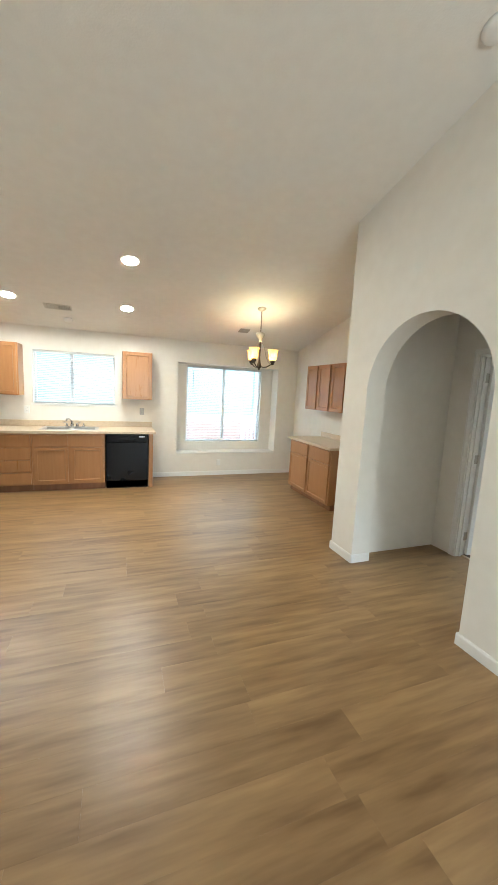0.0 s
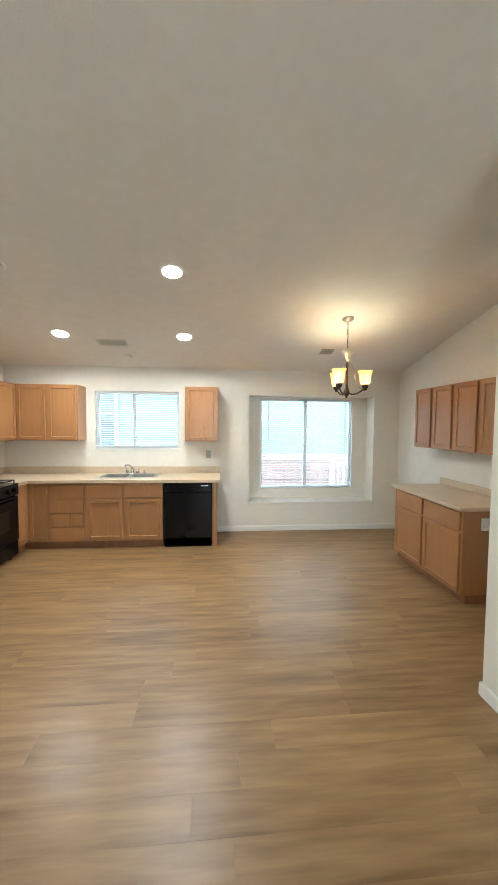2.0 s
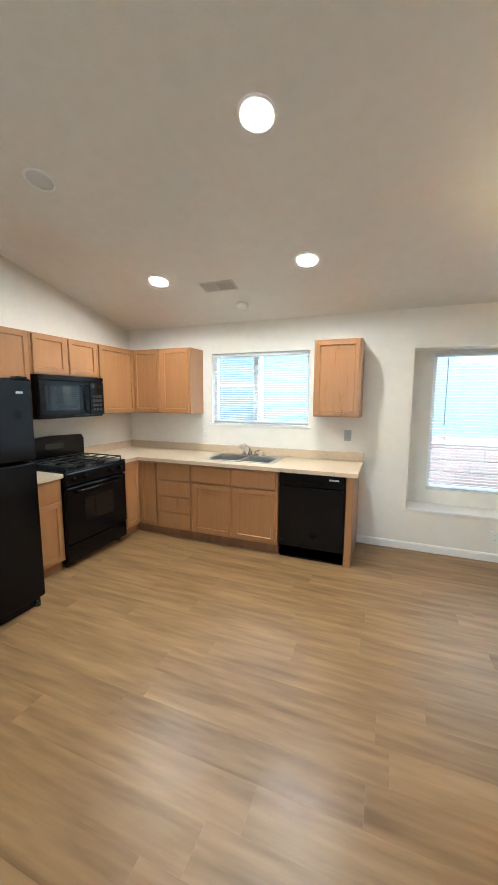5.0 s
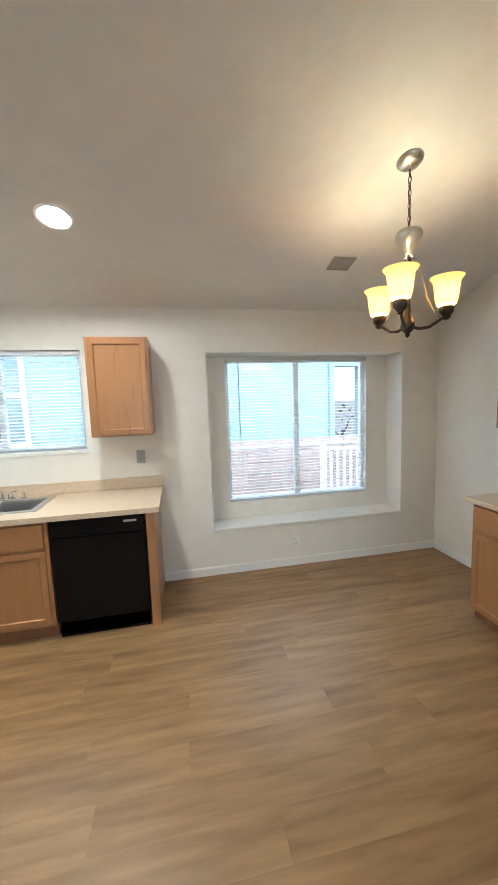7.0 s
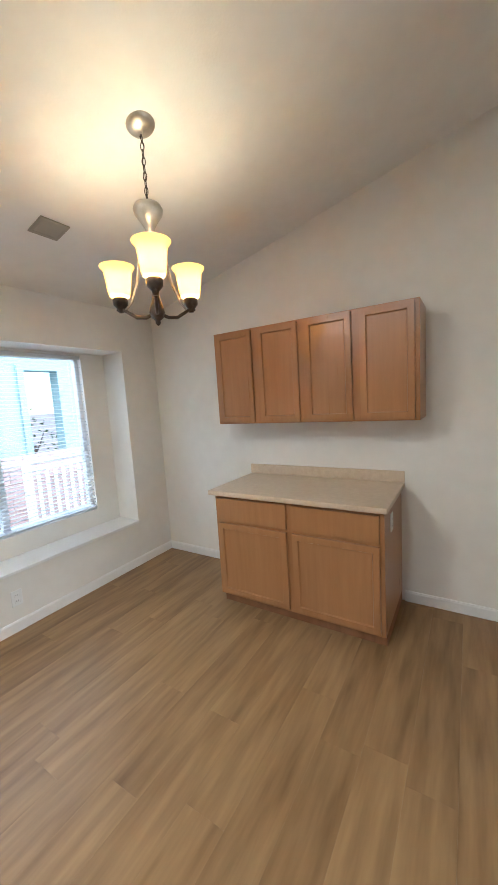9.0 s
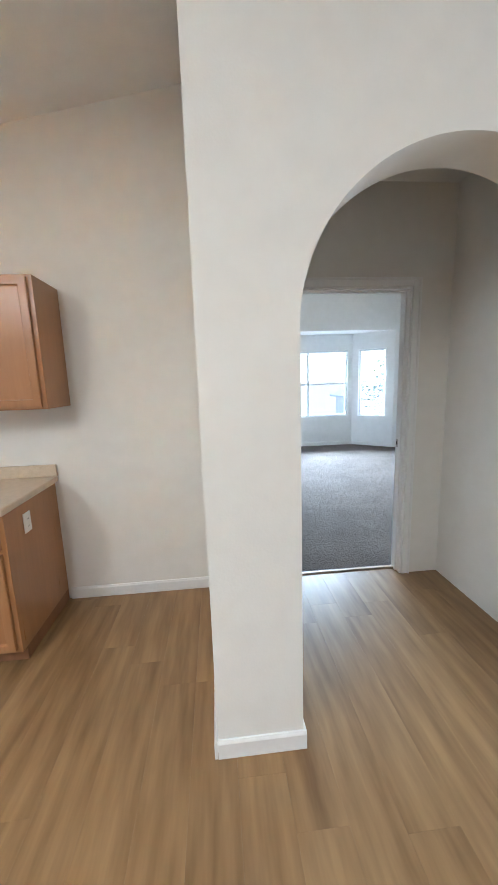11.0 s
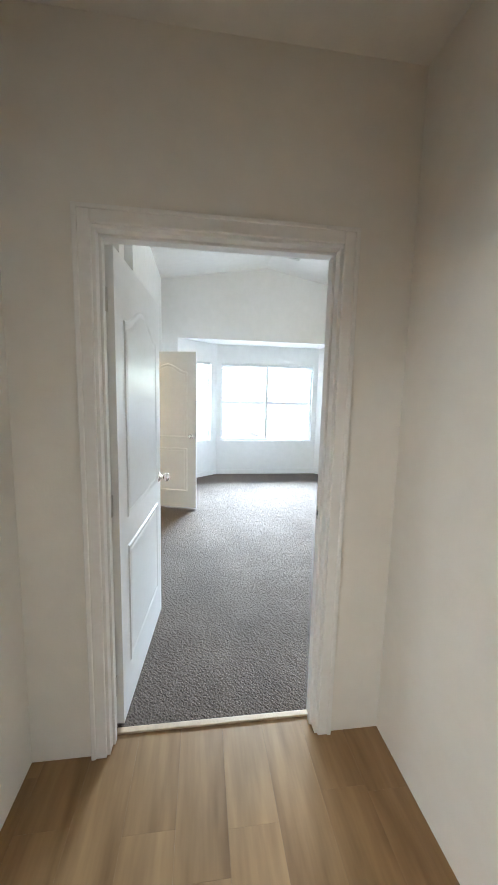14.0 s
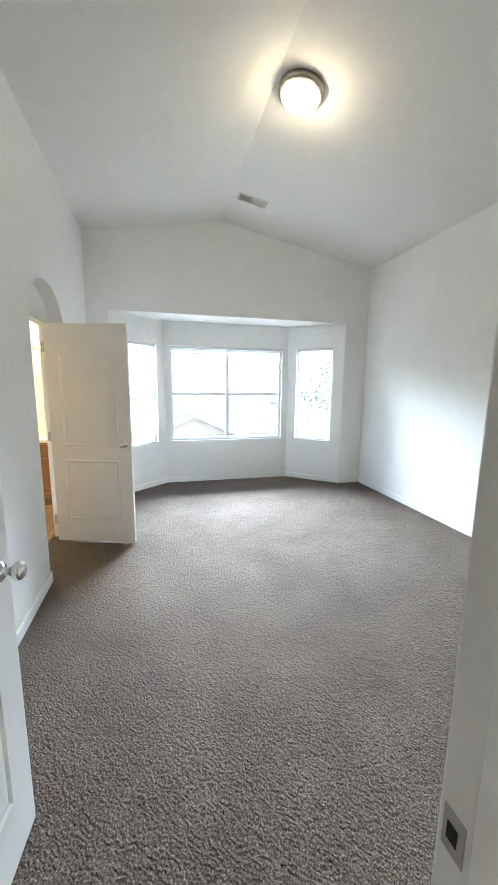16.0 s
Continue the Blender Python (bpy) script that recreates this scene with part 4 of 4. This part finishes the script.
def plate_on(name, m, mat, label, category, switch=False):
    """A cover plate lying in the xz plane, facing -y."""
    root = base(name, m, label, category)
    part("plate", box(-0.037, -0.006, -0.058, 0.037, 0, 0.058, 0.003), mat, root)
    if switch:
        part("toggle", box(-0.006, -0.014, -0.012, 0.006, -0.005, 0.012, 0.002), mat, root)
    else:
        for z in (-0.022, 0.022):
            s = part("socket", box(-0.017, -0.008, z - 0.014, 0.017, -0.005, z + 0.014, 0.002), mat, root)
            for x in (-0.006, 0.006):
                part("slot", box(x - 0.001, -0.0085, z - 0.005, x + 0.001, -0.0075, z + 0.005), M_DARK, s)
    return root


plate_on("wall_outlet", pose(1.115, YB, 1.178), M_GREYPLATE, "grey double outlet on the wall under the cabinet", "outlet")
plate_on("wall_outlet", pose(2.527, YB, 0.245), M_PLASTIC, "white outlet under the dining window", "outlet")
plate_on("wall_outlet", pose(-0.62, YB, 1.16), M_PLASTIC, "white outlet beside the kitchen window", "outlet")
plate_on("wall_outlet", pose(3.68, 4.47, 0.74), M_PLASTIC, "white outlet on the buffet's side", "outlet")

# ---- ceiling fixtures ----
TILT = math.degrees(math.atan(SLOPE))


def on_ceiling(x, y):
    return pose(x, y, zc(y), -TILT, 0, 0)


def can_light(x, y, lit, label):
    root = base("recessed_light", on_ceiling(x, y), label, "ceiling light", "recessed lights")
    part("trim_ring", turn([(0.098, 0.001), (0.098, -0.005), (0.09, -0.009), (0.078, -0.006), (0.076, 0.001)], 32), M_PLASTIC, root, smooth=True)
    part("lens", turn([(0.077, -0.001), (0.076, -0.005), (0.05, -0.007), (0.005, -0.008)], 32), M_CAN if lit else M_CAN_OFF, root, smooth=True)
    return root


for x, y in ((0.846, 5.846), (0.85, 4.673), (-0.585, 5.86)):
    can_light(x, y, True, "lit round recessed ceiling light")
can_light(-0.62, 4.67, False, "unlit round recessed ceiling light")


def ceiling_vent(m, w, h, n, label, mat, half=False):
    root = base("ceiling_vent", m, label, "vent")
    fr = slab(rect(-w / 2 - 0.02, -h / 2 - 0.02, w / 2 + 0.02, h / 2 + 0.02), [rect(-w / 2, -h / 2, w / 2, h / 2)], lambda u, v, q: Vector((u, v, -q)), 0.007)
    part("frame", fr, mat, root)
    part("backing", box(-w / 2, -h / 2, -0.002, w / 2, h / 2, 0.0), M_DARK, root)
    for i in range(n):
        x = -w / 2 + (i + 0.5) * w / n
        tilt = 0.35 if not half else (0.1 if x < 0 else -0.85)
        one = box(-w / n * 0.42, -h / 2, -0.001, w / n * 0.42, h / 2, 0.0005)
        for v in one.verts:
            v.co = Matrix.Translation((x, 0, -0.005)) @ Matrix.Rotation(tilt, 4, "Y") @ v.co
        part("slat", one, mat, root)
    return root


ceiling_vent(on_ceiling(-0.045, 6.05), 0.3, 0.12, 14, "white two-way ceiling register in the kitchen", M_VENT, True)
ceiling_vent(on_ceiling(2.69, 6.135), 0.13, 0.11, 8, "beige square ceiling register in the dining corner", M_VENT2)
sd = base("smoke_detector", on_ceiling(0.038, 6.436), "white round smoke detector on the kitchen ceiling", "smoke detector")
part("case", turn([(0.065, 0.001), (0.065, -0.012), (0.055, -0.03), (0.03, -0.034), (0.004, -0.035)], 28), M_PLASTIC, sd, smooth=True)
sd2 = base("smoke_detector", on_ceiling(2.6, 1.98), "grey round smoke detector near the hall wall", "smoke detector")
part("case", turn([(0.075, 0.001), (0.075, -0.014), (0.062, -0.034), (0.03, -0.038), (0.004, -0.039)], 28), M_PLASTIC, sd2, smooth=True)

CHX, CHY = 2.667, 5.316
CHZ = zc(CHY)
WARM = (1.0, 0.83, 0.56)


def chandelier():
    root = base("chandelier", pose(CHX, CHY, 0), "bronze three-light chandelier with lit amber glass bell shades", "chandelier")
    part("canopy", turn([(0.064, 0.003), (0.064, -0.006), (0.055, -0.018), (0.03, -0.028), (0.008, -0.034), (0.003, -0.05)], 28, Matrix.Translation((0, 0, CHZ)) @ Matrix.Rotation(radians(-TILT), 4, "X")), M_PEWTER, root, "pewter canopy", True)
    z1, z0 = CHZ - 0.045, 2.475
    n = 9
    step = (z1 - z0) / n
    for i in range(n):
        zc_, a = z1 - (i + 0.5) * step, (i % 2) * math.pi / 2 + 0.4
        pts = []
        for k in range(15):
            t = 2 * math.pi * k / 14
            pts.append((0.008 * math.sin(t) * math.cos(a), 0.008 * math.sin(t) * math.sin(a), zc_ + (step * 0.62) * math.cos(t)))
        part("chain_link", tube(pts, 0.0022, 6), M_BRONZE, root, smooth=True)
    wire_pts = [(0.006 * math.sin(k * 1.3), 0.01 * math.cos(k * 1.1), z1 - (z1 - z0) * k / 12) for k in range(13)]
    part("cord", tube(wire_pts, 0.002, 6), M_BRONZE, root)
    part("cup", turn([(0.004, 2.47), (0.03, 2.47), (0.058, 2.46), (0.067, 2.442), (0.062, 2.42), (0.04, 2.39), (0.022, 2.36), (0.018, 2.33)], 28), M_PEWTER, root, "pewter cup", True)
    part("stem", turn([(0.012, 2.34), (0.016, 2.3), (0.012, 2.26), (0.012, 2.1), (0.02, 2.045), (0.03, 2.015), (0.036, 1.99), (0.027, 1.965), (0.011, 1.953), (0.013, 1.942), (0.003, 1.93)], 20), M_BRONZE, root, smooth=True)
    for k in range(3):
        a = radians(225 + 120 * k)
        ca, sa = math.cos(a), math.sin(a)

        def at(r, z):
            return (r * ca, r * sa, z)
        low = [at(0.02, 1.985), at(0.06, 1.974), at(0.11, 1.98), at(0.155, 2.008), at(0.19, 2.032), at(0.205, 2.034), at(0.215, 2.024)]
        part("arm", tube(low, 0.008, 10), M_BRONZE, root, smooth=True)
        up = [at(0.016, 2.335), at(0.05, 2.30), at(0.075, 2.22), at(0.095, 2.13), at(0.13, 2.055), at(0.17, 2.02)]
        part("scroll", tube(up, 0.0055, 8), M_PEWTER, root, smooth=True)
        m = Matrix.Translation(at(0.195, 0.014))
        sh = part("socket", turn([(0.012, 2.0), (0.016, 2.015), (0.034, 2.035), (0.036, 2.06), (0.03, 2.068)], 20, m), M_BRONZE, root, smooth=True)
        prof = [(0.03, 2.066), (0.046, 2.075), (0.053, 2.105), (0.058, 2.15), (0.064, 2.19), (0.079, 2.208), (0.081, 2.212), (0.077, 2.212), (0.061, 2.193), (0.055, 2.15), (0.05, 2.105), (0.043, 2.078)]
        bm = bmesh.new()
        rings = [[bm.verts.new(m @ Vector((r * math.cos(2 * math.pi * i / 28), r * math.sin(2 * math.pi * i / 28), z))) for i in range(28)] for r, z in prof]
        for p_, q_ in zip(rings, rings[1:]):
            for i in range(28):
                bm.faces.new((p_[i], p_[(i + 1) % 28], q_[(i + 1) % 28], q_[i]))
        part("shade", bm, M_SHADE, root, "lit amber glass bell shade", True)
        part("bulb", turn([(0.012, 2.068), (0.014, 2.085), (0.024, 2.11), (0.026, 2.125), (0.018, 2.145), (0.003, 2.152)], 16, m), M_BULB, sh, smooth=True)
        bulb("chandelier_bulb_light", CHX + 0.195 * ca, CHY + 0.195 * sa, 2.139, 2.3, WARM, 0.045)
    return root


chandelier()

# ---- bedroom fixtures ----
BTILT = math.degrees(math.atan(0.185))
fl = base("flush_light", pose(6.58, 1.31, zb(1.31), BTILT, 0, 0), "lit flush dome ceiling light with a nickel rim", "ceiling light")
part("rim", turn([(0.165, 0.002), (0.165, -0.03), (0.155, -0.042), (0.14, -0.045), (0.135, -0.03)], 36), M_PEWTER, fl, "brushed nickel rim", True)
part("dome", turn([(0.14, -0.04), (0.135, -0.06), (0.11, -0.09), (0.07, -0.11), (0.03, -0.118), (0.003, -0.12)], 36), M_DOME, fl, "lit frosted dome", True)
part("finial", turn([(0.014, -0.118), (0.012, -0.13), (0.006, -0.14), (0.002, -0.145)], 14), M_PEWTER, fl, smooth=True)
# point lamp set below the dome; the dome's glow is its own emission
bulb("flush_light_lamp", 6.58, 1.31, zb(1.31) - 0.17, 1.4, (1.0, 0.82, 0.55), 0.05)
ceiling_vent(pose(8.12, 1.27, zb(1.27), BTILT, 0, 0) @ pose(0, 0, 0, 0, 0, 90), 0.3, 0.1, 12, "white two-way ceiling register in the bedroom", M_VENT, True)
van = cabinet("vanity_cabinet", pose(8.6, 4.7, 0, 0, 0, -90), 1.2, 0.8, 0.597, base_fronts(1.2, 2, split=0.62, z1=0.78), "honey oak bathroom vanity glimpsed through the doorway", 0.1)
vt = base("bathroom_worktop", Matrix(), "white cultured-marble vanity top", "worktop")
part("top", box(8.57, 3.47, 0.801, 9.197, 4.73, 0.84, 0.008), M_PLASTIC, vt)
part("backsplash", box(9.178, 3.47, 0.84, 9.197, 4.73, 0.93, 0.003), M_PLASTIC, vt)
vb = base("vanity_light", pose(9.198, 3.95, 2.0, 0, 0, -90), "lit bathroom light bar", "wall light")
part("backplate", box(-0.4, -0.03, -0.05, 0.4, 0, 0.05, 0.004), M_CHROME, vb)
for i in range(4):
    part("globe", turn([(0.003, -0.05), (0.035, -0.035), (0.05, 0), (0.035, 0.035), (0.003, 0.05)], 16, Matrix.Translation((-0.3 + 0.2 * i, -0.08, 0))), M_BULB, vb, smooth=True)
bulb("bath_lamp", 8.3, 4.4, 2.1, 7, (1.0, 0.75, 0.42), 0.08)


# ---- outside ----
gd = setting("ground", box(-900, -900, -3.3, 900, 900, -3.1), M_GROUND, "dry bare ground of the yards", "ground")
setting("ground_terrace", box(-12, 7.25, -3.1, 30, 11.2, -0.25), M_GROUND, "level side yard beside the kitchen", "ground")


def wall_run(name, x0, x1, y, z0, z1, label):
    """A block wall with a cap, block by block."""
    root = base(name, Matrix(), label, "wall", kind="structure")
    part("core", box(x0, y + 0.02, z0, x1, y + 0.14, z1 - 0.05), M_BLOCK, root)
    bw, bh = 0.4, 0.2
    one = box(0.004, 0, 0.004, bw - 0.004, 0.03, bh - 0.004, 0.004, seg=1)
    first = None
    k = 0
    z = z0
    while z < z1 - 0.06:
        x = x0 - (bw / 2 if k % 2 else 0)
        while x < x1:
            if first is None:
                first = part("block", one, M_BLOCK, root)
                o = first
            else:
                o = first.copy()
                scene.collection.objects.link(o)
            o.location = (x, y, z)
            x += bw
        z += bh
        k += 1
    part("cap", box(x0, y - 0.02, z1 - 0.05, x1, y + 0.16, z1, 0.008), M_CAP, root, "concrete cap with sunlight put into its pale colour")
    return root


wall_run("garden_wall", -3.0, 9.0, 9.6, -0.25, 0.86, "pinkish block garden wall with a cap")


def picket_rail(x0, x1, y, z0, z1):
    root = base("picket_railing", Matrix(), "white painted picket railing in front of the garden wall", "railing")
    part("top_rail", box(x0, y - 0.03, z1 - 0.05, x1, y + 0.03, z1, 0.006), M_VINYL, root)
    part("bottom_rail", box(x0, y - 0.025, z0 + 0.08, x1, y + 0.025, z0 + 0.13, 0.006), M_VINYL, root)
    n = int((x1 - x0) / 0.115)
    for i in range(n + 1):
        x = x0 + 0.02 + i * (x1 - x0 - 0.04) / n
        part("picket", box(x - 0.022, y - 0.012, z0 + 0.1, x + 0.022, y + 0.012, z1 - 0.03, 0.003, seg=1), M_VINYL, root)
    for x in (x0, x1):
        part("post", box(x - 0.045, y - 0.045, z0, x + 0.045, y + 0.045, z1 + 0.05, 0.008), M_VINYL, root)
    return root


picket_rail(3.75, 6.6, 9.0, -0.25, 0.84)

nh = base("neighbour_house", Matrix(), "pale green stucco house next door", "house")
part("wall", slab(rect(-9.0, -3.1, 9.0, 4.2), [rect(4.96, 0.1, 5.6, 2.36)], on_y(11.2), 0.25), M_STUCCO, nh)
part("roof", slab([(10.7, 4.1), (10.7, 4.25), (15.5, 6.2), (20.0, 4.3), (20.0, 4.1), (15.5, 6.0)], [], on_x(-9.5), 19.0), M_ROOF, nh)
nw = part("window", box(-2.56, 11.17, 0.98, -1.46, 11.195, 2.82, 0.002), M_PANE_OUT, nh, "tall window with a white frame")
part("frame", slab(rect(-2.64, 0.9, -1.38, 2.9), [rect(-2.56, 0.98, -1.46, 2.82)], on_y(11.13), 0.065), M_VINYL, nw)
part("sash_rail", box(-2.56, 11.14, 1.86, -1.46, 11.169, 1.92, 0.003), M_VINYL, nw)
part("frame", slab(rect(4.84, 0.0, 5.72, 2.48), [rect(4.96, 0.1, 5.6, 2.36)], on_y(11.16), 0.04), M_STUCCO, nh)


def far_house(x, y, w, d, zeave, zridge, rz, label):
    root = base("far_house", pose(x, y, 0, 0, 0, rz), label, "house")
    part("wall", slab([(-w / 2, -3.1), (w / 2, -3.1), (w / 2, zeave), (0, zridge - 0.03), (-w / 2, zeave)], [], lambda u, v, q: Vector((u, -d / 2 + q, v)), d), M_FAR, root)
    rf = slab([(-w / 2 - 0.4, zeave - 0.1), (0, zridge), (w / 2 + 0.4, zeave - 0.1), (w / 2 + 0.4, zeave + 0.05), (0, zridge + 0.15), (-w / 2 - 0.4, zeave + 0.05)], [], lambda u, v, q: Vector((u, -d / 2 - 0.4 + q, v)), d + 0.8)
    part("roof", rf, M_ROOF, root, "grey shingle roof")
    return root


far_house(26, 0.75, 7.0, 9.0, -1.7, -0.05, -90, "low house with a grey shingle roof seen from the bay window")
far_house(27, -11.0, 8.0, 9.0, 0.1, 1.7, -90, "house with a grey roof beyond the bay window")
far_house(33, 10.5, 10.0, 9.0, -1.2, 0.7, -90, "far low house behind the bay window")


def tree(x, y, z0, h, seed, label, limbs=12, leaves=70):
    rng = random.Random(seed)
    root = base("tree", pose(x, y, z0), label, "tree")
    top = h * 0.55
    bm = tube([(0, 0, 0), (0.05, 0.02, top * 0.4), (-0.03, 0.05, top * 0.8), (0.02, 0, top * 1.3)], 0.17, 10, taper=0.35)
    tips = []
    for i in range(limbs):
        a, z = rng.uniform(0, 6.28), top * rng.uniform(0.6, 1.25)
        r = rng.uniform(0.9, 1.9)
        e = (r * math.cos(a), r * math.sin(a), z + rng.uniform(0.4, 1.4))
        tube([(0, 0, z), (e[0] * 0.5, e[1] * 0.5, z + (e[2] - z) * 0.35), e], 0.05, 6, bm, 0.25)
        tips.append(Vector(e))
    part("trunk", bm, M_BARK, root)
    cr = bmesh.new()
    for tip in tips:
        for j in range(leaves):
            c = tip + Vector((rng.gauss(0, 0.42), rng.gauss(0, 0.42), rng.gauss(0, 0.3)))
            s = rng.uniform(0.06, 0.13)
            q = Euler((rng.uniform(0, 6.28), rng.uniform(0, 6.28), rng.uniform(0, 6.28))).to_matrix()
            cr.faces.new([cr.verts.new(c + q @ Vector(p)) for p in ((0, -s, 0), (s * 0.45, 0, 0.01), (0, s, 0), (-s * 0.45, 0, 0.01))])
    part("crown", cr, M_LEAF, root)
    return root


tree(19.5, -6.6, -3.1, 8.0, 3, "leafy green tree beyond the bay window")
tree(9.2, 19.5, -3.1, 4.6, 5, "thin young tree behind the neighbour's garden", 6, 22)

# ---- floor planks ----
fp = base("floor", Matrix(), "light brown wood-look vinyl plank floor", "floor", kind="structure")
PW, PL = 0.182, 1.22
PT = 0.012
plank_bm = box(0.0001, 0.0001, -0.03, PL - 0.0001, PW - 0.0001, 0.0, 0.0003, seg=1)
plank_first = None
rest = None
rng = random.Random(11)
row = 0
y = -3.2
while y < YB:
    x_end = XD0 + 0.09 if y < 3.3 else XR
    x = XL + 0.0 - rng.uniform(0.05, 1.1)
    while x < x_end:
        a, b = max(x, XL), min(x + PL, x_end)
        if b - a > 0.02:
            y1 = min(y + PW, YB)
            if y > 0.2:
                if plank_first is None:
                    plank_first = o = part("plank", plank_bm, M_PLANK, fp)
                else:
                    o = plank_first.copy()
                    scene.collection.objects.link(o)
                o.location = (a, y, 0)
                o.scale = ((b - a) / PL, (y1 - y) / PW, 1)
            else:
                rest = box(a + 0.0004, y + 0.0004, -0.03, b - 0.0004, y1 - 0.0004, 0.0, bm=rest)
        x += PL
    y += PW
tagged(part("plank_rest", rest, M_PLANK, fp), kind="stuff")
